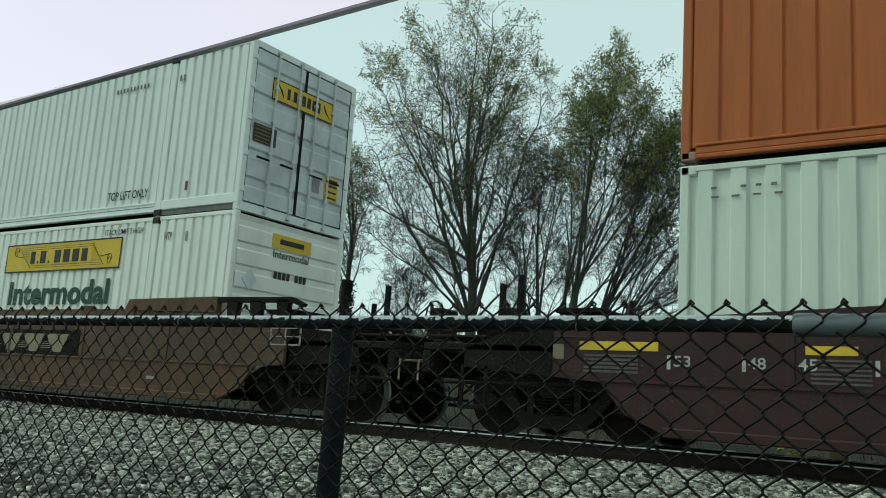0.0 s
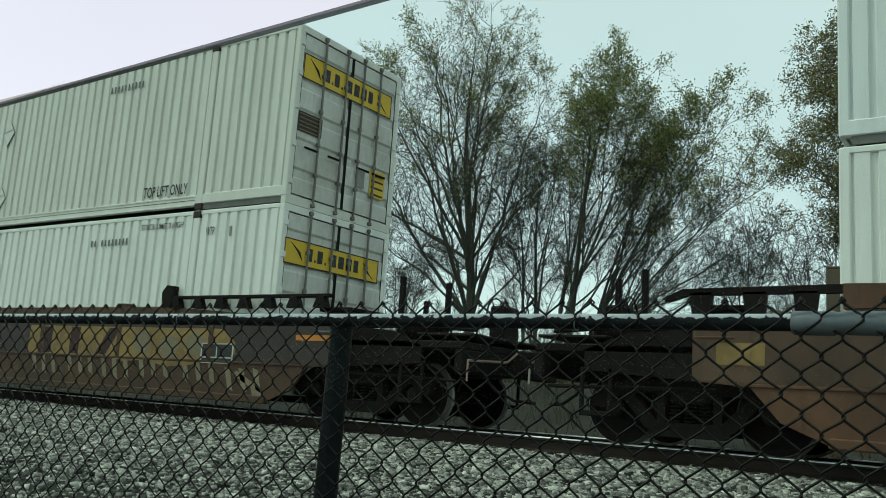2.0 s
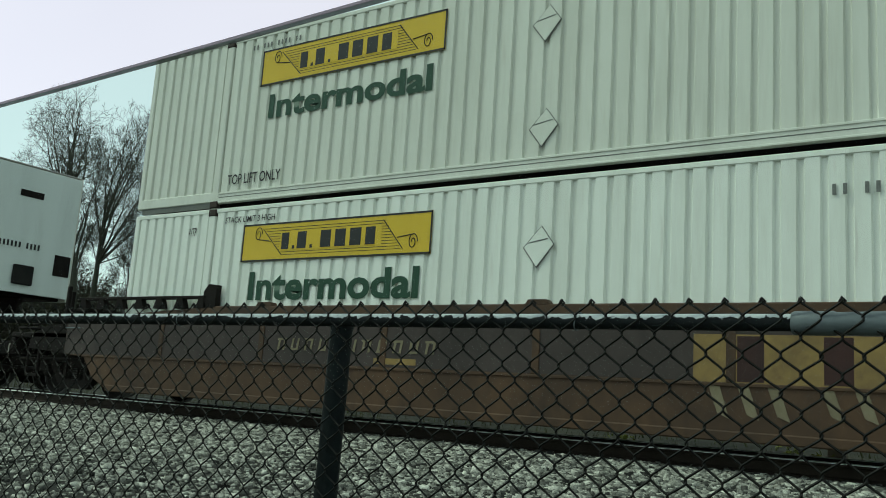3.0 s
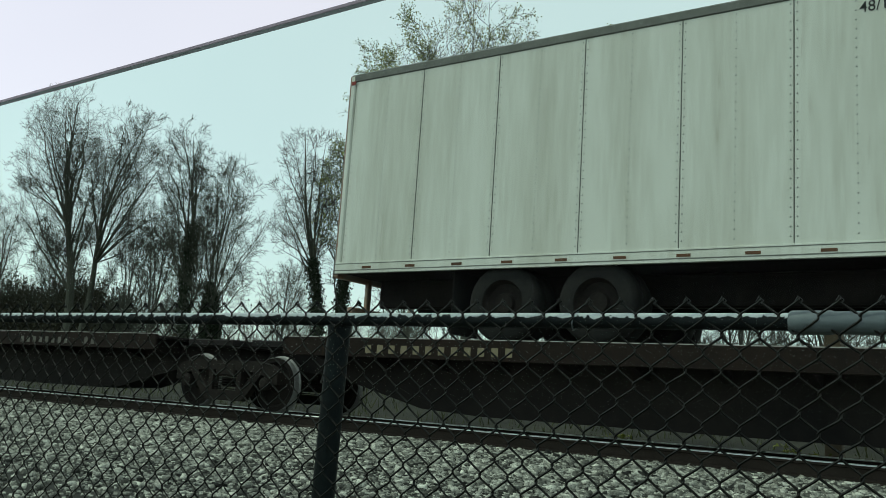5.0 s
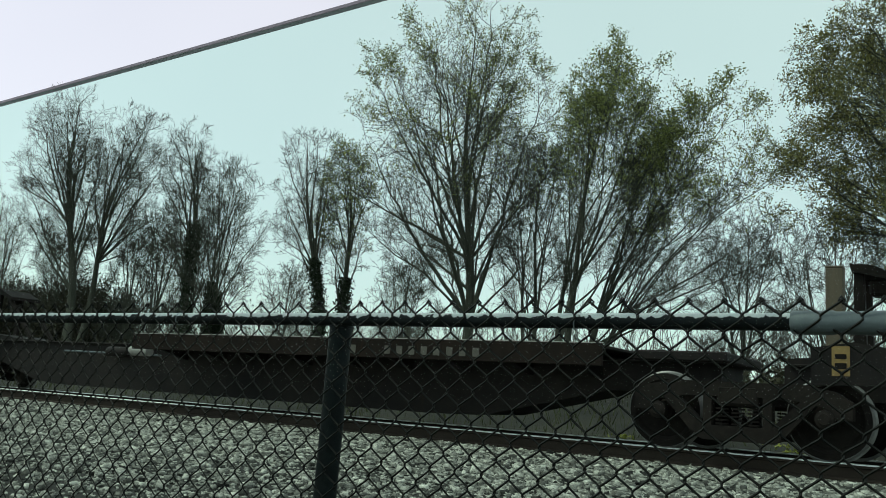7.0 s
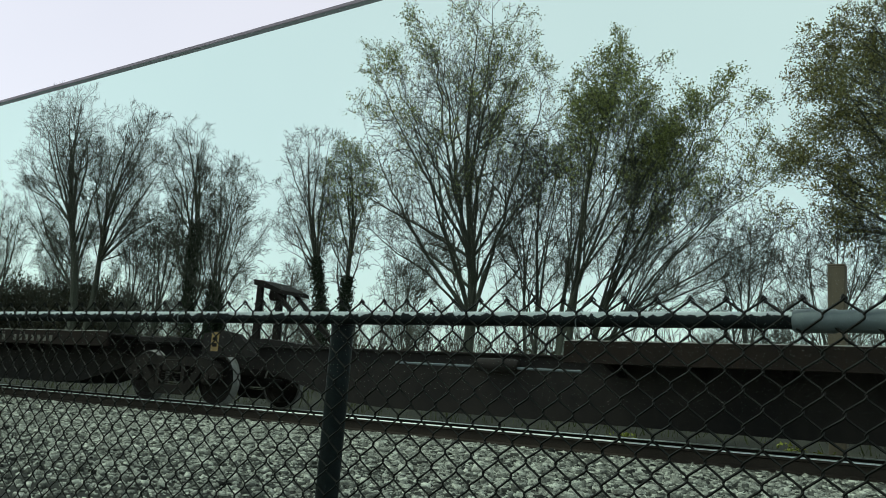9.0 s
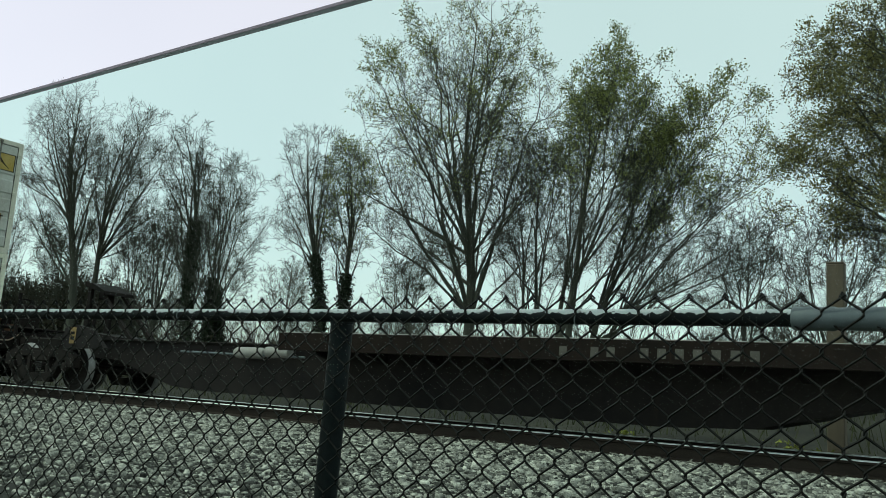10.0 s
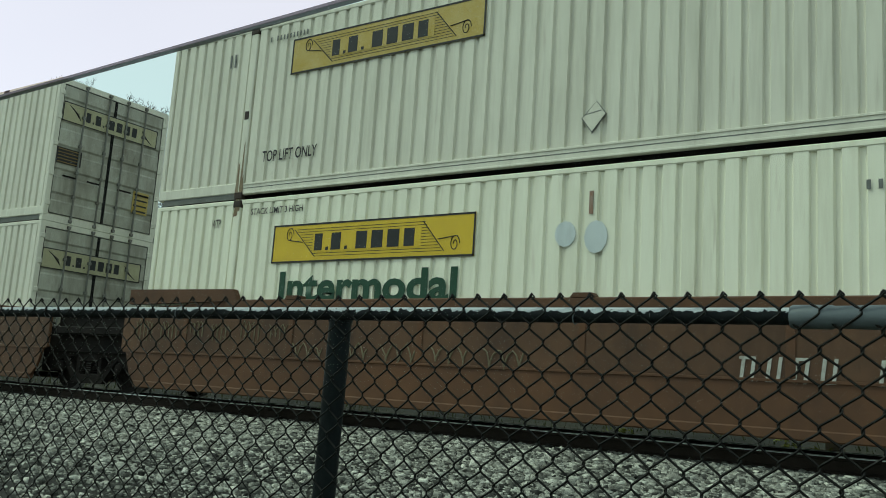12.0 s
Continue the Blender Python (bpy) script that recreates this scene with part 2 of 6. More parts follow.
def peeled_rail():
    """Black coating that has come off the top of the tube in a ragged line, down to bare zinc."""
    m = bpy.data.materials.new("peeling_black_coating")
    m.use_nodes = True
    n, l = m.node_tree.nodes, m.node_tree.links
    b = n["Principled BSDF"]
    tc, sep, nz = n.new("ShaderNodeTexCoord"), n.new("ShaderNodeSeparateXYZ"), n.new("ShaderNodeTexNoise")
    nz.inputs["Scale"].default_value, nz.inputs["Detail"].default_value = 55.0, 5.0
    mul, add, gt = n.new("ShaderNodeMath"), n.new("ShaderNodeMath"), n.new("ShaderNodeMapRange")
    mul.operation, add.operation = "MULTIPLY_ADD", "ADD"
    mul.inputs[1].default_value, mul.inputs[2].default_value = 0.036, -0.0245
    l.new(tc.outputs["Object"], sep.inputs[0])
    l.new(tc.outputs["Object"], nz.inputs["Vector"])
    l.new(nz.outputs["Fac"], mul.inputs[0])
    l.new(sep.outputs["Z"], add.inputs[0])
    l.new(mul.outputs[0], add.inputs[1])
    gt.inputs["From Min"].default_value, gt.inputs["From Max"].default_value = 0.0005, 0.0015
    l.new(add.outputs[0], gt.inputs["Value"])
    mx = n.new("ShaderNodeMix")
    mx.data_type = "RGBA"
    mx.inputs[6].default_value, mx.inputs[7].default_value = (0.008, 0.010, 0.011, 1), (0.42, 0.45, 0.46, 1)
    l.new(gt.outputs[0], mx.inputs[0])
    l.new(mx.outputs[2], b.inputs["Base Color"])
    b.inputs["Roughness"].default_value, b.inputs["Specular IOR Level"].default_value = 0.7, 0.12
    return m


M_PEEL = peeled_rail()


def car_glass():
    """Green-tinted side glass: lets light through tinted, with a faint gloss."""
    m = bpy.data.materials.new("tinted_side_glass")
    m.use_nodes = True
    n, l = m.node_tree.nodes, m.node_tree.links
    n.clear()
    tr, gl, mx, out = (n.new(k) for k in ("ShaderNodeBsdfTransparent", "ShaderNodeBsdfGlossy", "ShaderNodeMixShader", "ShaderNodeOutputMaterial"))
    tr.inputs["Color"].default_value = (0.852, 0.972, 0.918, 1)
    gl.inputs["Roughness"].default_value = 0.02
    mx.inputs[0].default_value = 0.0012
    l.new(tr.outputs[0], mx.inputs[1])
    l.new(gl.outputs[0], mx.inputs[2])
    l.new(mx.outputs[0], out.inputs["Surface"])
    return m


M_GLASS = car_glass()
M_GLASS_EDGE = mat("ground_glass_edge", (0.16, 0.16, 0.18), (0.12, 0.12, 0.14), 0.4, 0, 20, 60, bump=0)
edge_nodes, edge_links = M_GLASS_EDGE.node_tree.nodes, M_GLASS_EDGE.node_tree.links
edge_clear, edge_mix = edge_nodes.new("ShaderNodeBsdfTransparent"), edge_nodes.new("ShaderNodeMixShader")
edge_mix.inputs[0].default_value = 0.3
edge_links.new(edge_nodes["Principled BSDF"].outputs[0], edge_mix.inputs[1])
edge_links.new(edge_clear.outputs[0], edge_mix.inputs[2])
edge_links.new(edge_mix.outputs[0], edge_nodes["Material Output"].inputs["Surface"])


# ---------------------------------------------------------------- mesh helpers
class Shape:
    """Collects simple solids into one mesh."""

    def __init__(self):
        self.v, self.f = [], []

    def add(self, verts, faces):
        o = len(self.v)
        self.v.extend(verts)
        self.f.extend([tuple(i + o for i in f) for f in faces])
        return self

    def box(self, x0, x1, y0, y1, z0, z1):
        v = [(x, y, z) for x in (x0, x1) for y in (y0, y1) for z in (z0, z1)]
        return self.add(v, [(0, 1, 3, 2), (4, 6, 7, 5), (0, 4, 5, 1), (2, 3, 7, 6), (0, 2, 6, 4), (1, 5, 7, 3)])

    def soft(self, x0, x1, y0, y1, z0, z1, r=0.01):
        """A box with chamfered edges along every side."""
        v, f = [], []
        for sx, xo, xi in ((0, x0, x0 + r), (1, x1, x1 - r)):
            v += [(xo, y0 + r, z0 + r), (xo, y1 - r, z0 + r), (xo, y1 - r, z1 - r), (xo, y0 + r, z1 - r)]
            v += [(xi, y0, z0 + r), (xi, y0 + r, z0), (xi, y1 - r, z0), (xi, y1, z0 + r), (xi, y1, z1 - r), (xi, y1 - r, z1), (xi, y0 + r, z1), (xi, y0, z1 - r)]
        f = [(0, 1, 2, 3), (15, 14, 13, 12)]
        for o, flip in ((0, False), (12, True)):
            q = [(0, 5, 6, 1), (1, 7, 8, 2), (2, 9, 10, 3), (3, 11, 4, 0)]
            q = [(a + 0, b, c, d) for a, b, c, d in q]
            t = [(0, 4, 5), (1, 6, 7), (2, 8, 9), (3, 10, 11)]
            for g in q + t:
                g = tuple(i + o for i in g)
                f.append(g[::-1] if flip else g)
        for i in range(8):
            a, b = 4 + i, 4 + (i + 1) % 8
            f.append((a, b, b + 12, a + 12))
        return self.add(v, f)

    def prism(self, pts, y0, y1):
        """A polygon in x and z, drawn out from y0 to y1."""
        n = len(pts)
        v = [(x, y0, z) for x, z in pts] + [(x, y1, z) for x, z in pts]
        f = [tuple(range(n)), tuple(range(2 * n - 1, n - 1, -1))]
        f += [(i, i + n, (i + 1) % n + n, (i + 1) % n) for i in range(n)]
        return self.add(v, f)

    def prism_x(self, pts, x0, x1):
        """A polygon in y and z, drawn out from x0 to x1."""
        n = len(pts)
        v = [(x0, y, z) for y, z in pts] + [(x1, y, z) for y, z in pts]
        f = [tuple(range(n)), tuple(range(2 * n - 1, n - 1, -1))]
        f += [(i, i + n, (i + 1) % n + n, (i + 1) % n) for i in range(n)]
        return self.add(v, f)

    def sheet(self, pts, a0, a1, axis):
        """An open polyline drawn out into a folded sheet: axis z: pts are x, y; axis y: pts are x, z."""
        n = len(pts)
        if axis == "z":
            v = [(x, y, a) for a in (a0, a1) for x, y in pts]
        else:
            v = [(x, a, z) for a in (a0, a1) for x, z in pts]
        return self.add(v, [(i, i + 1, i + 1 + n, i + n) for i in range(n - 1)])

    def tube(self, pts, radii, sides=6, caps=True):
        """A round bar along points, with a radius at each."""
        pts = [Vector(p) for p in pts]
        if not hasattr(radii, "__len__"):
            radii = [radii] * len(pts)
        v, f = [], []
        for i, p in enumerate(pts):
            d = (pts[min(i + 1, len(pts) - 1)] - pts[max(i - 1, 0)]).normalized()
            s = d.cross(Vector((0, 1, 0)) if abs(d.y) < 0.9 else Vector((1, 0, 0))).normalized()
            u = d.cross(s)
            for k in range(sides):
                a = 2 * math.pi * k / sides
                v.append(tuple(p + (s * math.cos(a) + u * math.sin(a)) * radii[i]))
        for i in range(len(pts) - 1):
            for k in range(sides):
                f.append((i * sides + k, i * sides + (k + 1) % sides, (i + 1) * sides + (k + 1) % sides, (i + 1) * sides + k))
        if caps:
            f += [tuple(range(sides))[::-1], tuple(range((len(pts) - 1) * sides, len(pts) * sides))]
        return self.add(v, f)

    def lathe_y(self, prof, sides=32, cx=0.0, cz=0.0):
        """A closed profile of (radius, y) turned about an axis along y."""
        v, f, n = [], [], len(prof)
        for k in range(sides):
            a = 2 * math.pi * k / sides
            v += [(cx + r * math.sin(a), y, cz + r * math.cos(a)) for r, y in prof]
        for k in range(sides):
            o, p = k * n, ((k + 1) % sides) * n
            f += [(o + i, o + (i + 1) % n, p + (i + 1) % n, p + i) for i in range(n)]
        return self.add(v, f)


def mesh_of(name, shape, material, smooth=False):
    me = bpy.data.meshes.new(name)
    me.from_pydata(shape.v, [], shape.f)
    if len(shape.f) < 20000:
        b = bmesh.new()
        b.from_mesh(me)
        bmesh.ops.recalc_face_normals(b, faces=b.faces)
        b.to_mesh(me)
        b.free()
    me.materials.append(material)
    if smooth:
        me.shade_smooth()
        me.set_sharp_from_angle(angle=radians(38))
    return me


SMALL_MARKS = ("marking", "scroll", "name_bar", "reporting_mark", "card_marking", "sticker")


def part(name, shape, material, parent, label="", smooth=False):
    """One mesh under a thing or under a part."""
    me = shape if isinstance(shape, bpy.types.Mesh) else mesh_of(name, shape, material, smooth)
    ob = new(name, me)
    ob.parent = parent
    return tagged(ob, label, kind="stuff" if name in SMALL_MARKS else "")


def thing(name, m, label, category, group="", kind=""):
    ob = new(name)
    ob.empty_display_size = 0.3
    ob.matrix_basis = m
    return tagged(ob, label, category, group, kind)


def solid(name, shape, material, label, category, group="", kind="", smooth=False):
    return tagged(new(name, mesh_of(name, shape, material, smooth)), label, category, group, kind)


TEXTS = {}


def lettering(text, width, height, material, weight=0.0):
    """Flat letters as a mesh, width by height, in the plane of x and z, lower left corner at the origin, facing -y."""
    key = (text, width, height, material.name, weight)
    if key in TEXTS:
        return TEXTS[key]
    cu = bpy.data.curves.new("letters", "FONT")
    cu.body, cu.offset, cu.resolution_u = text, weight, 3
    tmp = bpy.data.objects.new("letters", cu)
    me = bpy.data.meshes.new_from_object(tmp)
    bpy.data.objects.remove(tmp)
    co = np.array([v.co[:] for v in me.vertices])
    lo, hi = co.min(0), co.max(0)
    for v in me.vertices:
        v.co = ((v.co.x - lo[0]) / (hi[0] - lo[0]) * width, 0.0, (v.co.y - lo[1]) / (hi[1] - lo[1]) * height)
    me.name = "lettering"
    me.materials.clear()
    me.materials.append(material)
    TEXTS[key] = me
    return me


def letters(text, x, y, z, width, height, material, parent, weight=0.0, rz=0.0, name="lettering"):
    ob = new(name, lettering(text, width, height, material, weight))
    ob.parent = parent
    ob.matrix_basis = pose(x, y, z, 0, 0, rz)
    return tagged(ob, kind="stuff")


def bars(shape, x, y, z, width, height, count, rng, gap=0.52):
    """Characters that cannot be told, as plain bars."""
    step = width / count
    for i in range(count):
        if rng.random() < 0.12:
            continue
        shape.box(x + i * step, x + (i + 1 - gap) * step, y - 0.004, y, z, z + height)


# ---------------------------------------------------------------- ground and track
SIDE = 9.385            # near side of the containers
MID = SIDE + 1.295      # middle of the track
rng = random.Random(7)


def ground_height(y):
    prof = [(-3000, -0.85), (1.0, -0.85), (3.0, -0.72), (4.2, -0.50), (6.3, -0.40), (8.4, -0.26), (9.2, -0.20), (12.2, -0.20), (13.2, -0.34), (16, -0.22), (20, 0.30), (25, 1.05), (29, 1.25), (60, 1.3), (3000, 1.3)]
    return float(np.interp(y, [p[0] for p in prof], [p[1] for p in prof]))


sh = Shape()
ys = [-3000, -200, -30, -5, 1, 2, 3, 4.2, 5.2, 6.3, 7, 8.4, 9.2, 12.2, 12.7, 13.2, 16, 20, 25, 29, 40, 80, 300, 3000]
xs = [-3000, -400, -150] + list(range(-90, 31, 3)) + [90, 400, 3000]
for y in ys:
    for x in xs:
        wob = 0.05 * noise.noise(Vector((x * 0.3, y * 0.3, 0))) if 1 < y < 8 or y > 14 else 0
        sh.v.append((x, y, ground_height(y) - 0.03 + wob))
nx = len(xs)
sh.f = [(j * nx + i, j * nx + i + 1, (j + 1) * nx + i + 1, (j + 1) * nx + i) for j in range(len(ys) - 1) for i in range(nx - 1)]
solid("ground", sh, M_GRASS, "rough grassy ground beside the railway", "ground", kind="structure", smooth=True)

sh = Shape()
by = [2.2, 3.2, 4.2, 5.2, 6.3, 7.2, 8.4, 9.2, 12.2, 12.8]
bx = [-160 + 2 * i for i in range(110)]
for y in by:
    for x in bx:
        sh.v.append((x, y + (0.12 * noise.noise(Vector((x * 0.7, y, 3))) if y < 3 else 0), ground_height(y) + 0.004 + 0.015 * noise.noise(Vector((x, y, 0)))))
sh.f = [(j * len(bx) + i, j * len(bx) + i + 1, (j + 1) * len(bx) + i + 1, (j + 1) * len(bx) + i) for j in range(len(by) - 1) for i in range(len(bx) - 1)]
ballast = solid("ballast_bed", sh, M_BALLAST, "crushed stone ballast bed, near-black for the shade between its stones", "ballast", kind="structure")

sh = Shape()
dy = [12.75, 13.2, 14, 15, 16, 18, 20, 22.5, 25, 27, 29, 34]
for y in dy:
    for x in bx:
        sh.v.append((x, y, ground_height(y) + 0.02 + 0.06 * noise.noise(Vector((x * 0.4, y * 0.5, 7)))))
sh.f = [(j * len(bx) + i, j * len(bx) + i + 1, (j + 1) * len(bx) + i + 1, (j + 1) * len(bx) + i) for j in range(len(dy) - 1) for i in range(len(bx) - 1)]
solid("verge", sh, M_DIRT, "stony dirt strip behind the track, darkened for the train's shade", "dirt", kind="structure", smooth=True)

# loose stones, angular, thrown over the bed
r = np.random.RandomState(3)
N = 84000
sx = np.where(r.rand(N) < 0.62, r.uniform(-12, 1.5, N), r.uniform(-30, -12, N))
sy = 2.9 + (9.72 - 2.9) * r.rand(N) ** 0.72
sy = np.where(r.rand(N) < 0.10, r.uniform(9.9, 11.4, N), sy)
keep = (sy > 5.2) | ((sx > -9.5) & (sx < -1.0))
sx, sy = sx[keep], sy[keep]
N = len(sx)
prof_y = np.array([2.0, 3.0, 4.2, 6.3, 8.4, 9.2, 12.2])
prof_z = np.array([ground_height(v) for v in prof_y])
sz = np.interp(sy, prof_y, prof_z)
size = r.uniform(0.012, 0.029, N) * np.where(r.rand(N) < 0.15, 1.35, 1.0)
size = np.where((sy < 6.4 + 0.5 * np.sin(sx * 0.9)) & (r.rand(N) < 0.82), size * 0.55, size)
cube = np.array([(x, y, z) for x in (-1, 1) for y in (-1, 1) for z in (-1, 1)], float)
V = cube[None] * (1 + r.uniform(-0.62, 0.38, (N, 8, 3)))
V *= np.stack([r.uniform(0.8, 1.3, N), r.uniform(0.8, 1.2, N), r.uniform(0.5, 0.9, N)], 1)[:, None]
ang, tilt = r.uniform(0, 6.28, N), r.uniform(-0.6, 0.6, N)
ca, sa, ct, st = np.cos(ang)[:, None], np.sin(ang)[:, None], np.cos(tilt)[:, None], np.sin(tilt)[:, None]
X, Y, Z = V[..., 0], V[..., 1], V[..., 2]
X, Z = X * ct + Z * st, -X * st + Z * ct
X, Y = X * ca - Y * sa, X * sa + Y * ca
P = np.stack([X, Y, Z], -1) * size[:, None, None] + np.stack([sx, sy, sz + size * 0.35], -1)[:, None]
quads = np.array([(0, 1, 3, 2), (4, 6, 7, 5), (0, 4, 5, 1), (2, 3, 7, 6), (0, 2, 6, 4), (1, 5, 7, 3)])
F = (quads[None] + 8 * np.arange(N)[:, None, None]).reshape(-1, 4)
me = bpy.data.meshes.new("ballast_stones")
me.vertices.add(N * 8)
me.vertices.foreach_set("co", P.reshape(-1))
me.loops.add(len(F) * 4)
me.loops.foreach_set("vertex_index", F.reshape(-1))
me.polygons.add(len(F))
me.polygons.foreach_set("loop_start", np.arange(len(F)) * 4)
me.update()
me.validate()
me.materials.append(M_STONE)
tagged(new("ballast_stones", me), "loose angular grey granite stones along the track", "stones", kind="stuff")

# grass blades along the foot of the ballast and behind the track
sh = Shape()
for i in range(7000):
    if i < 4500:
        x, y = rng.uniform(-6, 0.5), rng.uniform(1.95, 2.5)
        h = rng.uniform(0.10, 0.42) * (0.6 + 0.4 * abs(math.sin(x * 5)))
    else:
        x, y = rng.uniform(-34, 4), 12.9 + rng.random() ** 1.6 * 4
        h = rng.uniform(0.12, 0.42) * (0.55 + 0.75 * max(0, noise.noise(Vector((x * 0.8, y, 5)))) * 1.4)
    z = ground_height(y) - 0.03
    a, w, lean = rng.uniform(0, 6.28), rng.uniform(0.004, 0.010) * (1 if i < 4500 else 2), rng.uniform(-0.4, 0.4) * h
    sh.add([(x - w * math.cos(a), y - w * math.sin(a), z), (x + w * math.cos(a), y + w * math.sin(a), z), (x + lean, y + lean * 0.5, z + h)], [(0, 1, 2)])
for i in range(9000):
    x, y = rng.uniform(-60, 4), rng.uniform(16.5, 30)
    z, h = ground_height(y) - 0.05, rng.uniform(0.2, 0.65)
    a, w, lean = rng.uniform(0, 6.28), rng.uniform(0.012, 0.022), rng.uniform(-0.5, 0.5) * h
    sh.add([(x - w * math.cos(a), y - w * math.sin(a), z), (x + w * math.cos(a), y + w * math.sin(a), z), (x + lean, y + lean * 0.5, z + h)], [(0, 1, 2)])
solid("grass", sh, M_BLADE, "tufts of fresh green grass beside the ballast", "grass", kind="stuff")

weeds = Shape()
for wx, wy, wh in ((-5.45, 13.1, 0.34), (-3.05, 13.2, 0.40), (-2.7, 13.4, 0.3), (-4.2, 13.3, 0.22)):
    for k in range(110):
        a, d = rng.uniform(0, 6.28), abs(rng.gauss(0, 0.16))
        z = ground_height(wy) + rng.random() ** 0.7 * wh
        p, q = Vector((wx + d * math.cos(a), wy + d * 0.6 * math.sin(a), z)), rng.uniform(0.02, 0.05)
        e1, e2 = Vector((rng.gauss(0, 1), rng.gauss(0, 1), rng.gauss(0, 0.6))).normalized() * q, Vector((rng.gauss(0, 1), rng.gauss(0, 1), rng.gauss(0, 1))).normalized() * q * 0.6
        weeds.add([tuple(p - e1), tuple(p + e2), tuple(p + e1), tuple(p - e2)], [(0, 1, 2, 3)])
solid("weeds", weeds, M_WEED, "yellow-green flowering weeds behind the rails", "weeds", kind="stuff")

track = thing("railway_track", pose(0, 0, 0), "single railway track with worn shiny rails", "railway track", kind="structure")
HEAD = [(-0.036, -0.004), (-0.030, 0), (0.030, 0), (0.036, -0.004), (0.034, -0.036), (0.009, -0.046), (0.008, -0.140), (0.066, -0.158), (0.069, -0.172), (-0.069, -0.172), (-0.066, -0.158), (-0.008, -0.140), (-0.009, -0.046), (-0.034, -0.036)]
for yc in (MID - 0.755, MID + 0.755):
    sh = Shape().prism_x([(yc + a, b - 0.002) for a, b in HEAD], -160, 60)
    rail = part("rail", sh, M_RAIL, track)
    part("rail_head", Shape().prism_x([(yc - 0.0385, -0.013), (yc - 0.0375, -0.006), (yc - 0.028, 0.002), (yc + 0.028, 0.002), (yc + 0.0375, -0.006), (yc + 0.0385, -0.013)], -160, 60), M_RAILTOP, rail, "polished running surface")
tie = mesh_of("tie", Shape().soft(-0.11, 0.11, -1.3, 1.3, -0.17, 0.0, 0.012), M_TIE)
plate = mesh_of("tie_plate", Shape().soft(-0.09, 0.09, -0.17, 0.17, 0, 0.016, 0.004), M_RAIL)
for i in range(64):
    ob = part("tie", tie, None, track)
    ob.location = (-29.5 + 0.53 * i, MID, -0.190)
    for yc in (-0.755, 0.755):
        pl = part("tie_plate", plate, None, ob)
        pl.location = (0, yc, 0.001)

# ---------------------------------------------------------------- chain-link fence
FY, FZ = 1.785, 0.361
fence = thing("chain_link_fence", pose(0, FY, -0.8), "black coated chain-link fence with a peeling top rail", "fence")
FB = 0.8   # base of the fence below the track's level
PITCH = 0.0727
top_rail = part("top_rail", Shape().tube([(x * 0.5 - 6, 0, 0) for x in range(12)] + [(-0.402, 0, 0)], 0.0172, 16), M_PEEL, fence, "pale bare tube with ragged black coating", True)
top_rail.location = (0, 0, FB + FZ + 0.193)
part("rail_sleeve", Shape().tube([(-0.405, 0, FB + FZ + 0.192), (-0.400, 0, FB + FZ + 0.192), (-0.33, 0, FB + FZ + 0.192), (-0.325, 0, FB + FZ + 0.192), (-0.24, 0, FB + FZ + 0.192), (-0.235, 0, FB + FZ + 0.192)],
                                 [0.021, 0.0235, 0.0235, 0.0215, 0.0235, 0.021], 18), M_GALV, fence, "bare galvanised coupling sleeve", True)
rail2 = part("top_rail", Shape().tube([(-0.266, 0, 0), (0.5, 0, 0), (1.7, 0, 0)], 0.0190, 16), M_VINYL, fence, "", True)
rail2.location = (0, 0, FB + FZ + 0.193)
post_mesh = mesh_of("post", Shape().tube([(0, 0, -0.1), (0, 0, FB + FZ + 0.180)], 0.0305, 18), M_VINYL, True)
cap_mesh = mesh_of("post_cap", Shape().lathe_y([(0.001, 0.0), (0.033, 0.0), (0.033, 0.02), (0.026, 0.034), (0.001, 0.040)], 18), M_VINYL, True)
for px in (-4.63, -1.589, 1.46):
    po = part("post", post_mesh, None, fence)
    po.matrix_basis = pose(px, 0.022, 0, 0, 0.85, 0)
    cp = part("post_cap", cap_mesh, None, po)
    cp.matrix_basis = pose(0, 0, FB + FZ + 0.172, 90, 0, 0)
# woven wire: each wire runs up in a zigzag and hooks round its neighbours
sh = Shape()
half = PITCH / 2
ztop = FB + FZ + 0.236
j0, j1 = int(-5.5 / half), int(1.4 / half)
rows_n = 33
for j in range(j0, j1):
    pts = []
    xa, xb = j * half, (j + 1) * half
    off = -1.1853 % PITCH
    for k in range(rows_n):
        left = (k + j) % 2 == 0
        x = off + (xa - 0.0016 if left else xb + 0.0016)
        depth = 0.0035 if left else -0.0035
        jit = 0.0012
        zz = ztop - k * half + rng.uniform(-jit, jit)
        x += rng.uniform(-jit, jit)
        inner = 0.0045 if left else -0.0045
        if k:
            pts.append((x + inner, -0.019 - depth, zz + 0.0075))
        pts += [(x, -0.019, zz + 0.0028), (x, depth - 0.019, zz - 0.0028), (x + inner, depth * 1.2 - 0.019, zz - 0.0075)]
    sh.tube(pts, 0.0025, 4, False)
    # the barbed knuckle at the top
    kx = off + (xa if j % 2 == 0 else xb)
    if j % 2 == 0:
        sh.tube([(kx - 0.004, -0.022, ztop - 0.006), (kx, -0.019, ztop + 0.004), (kx + 0.006, -0.015, ztop - 0.003), (kx + 0.003, -0.021, ztop - 0.010)], 0.0027, 5)
me_wire = part("wire_mesh", sh, M_WIRE, fence, "woven black wire diamonds", True)
tagged(me_wire, kind="stuff")
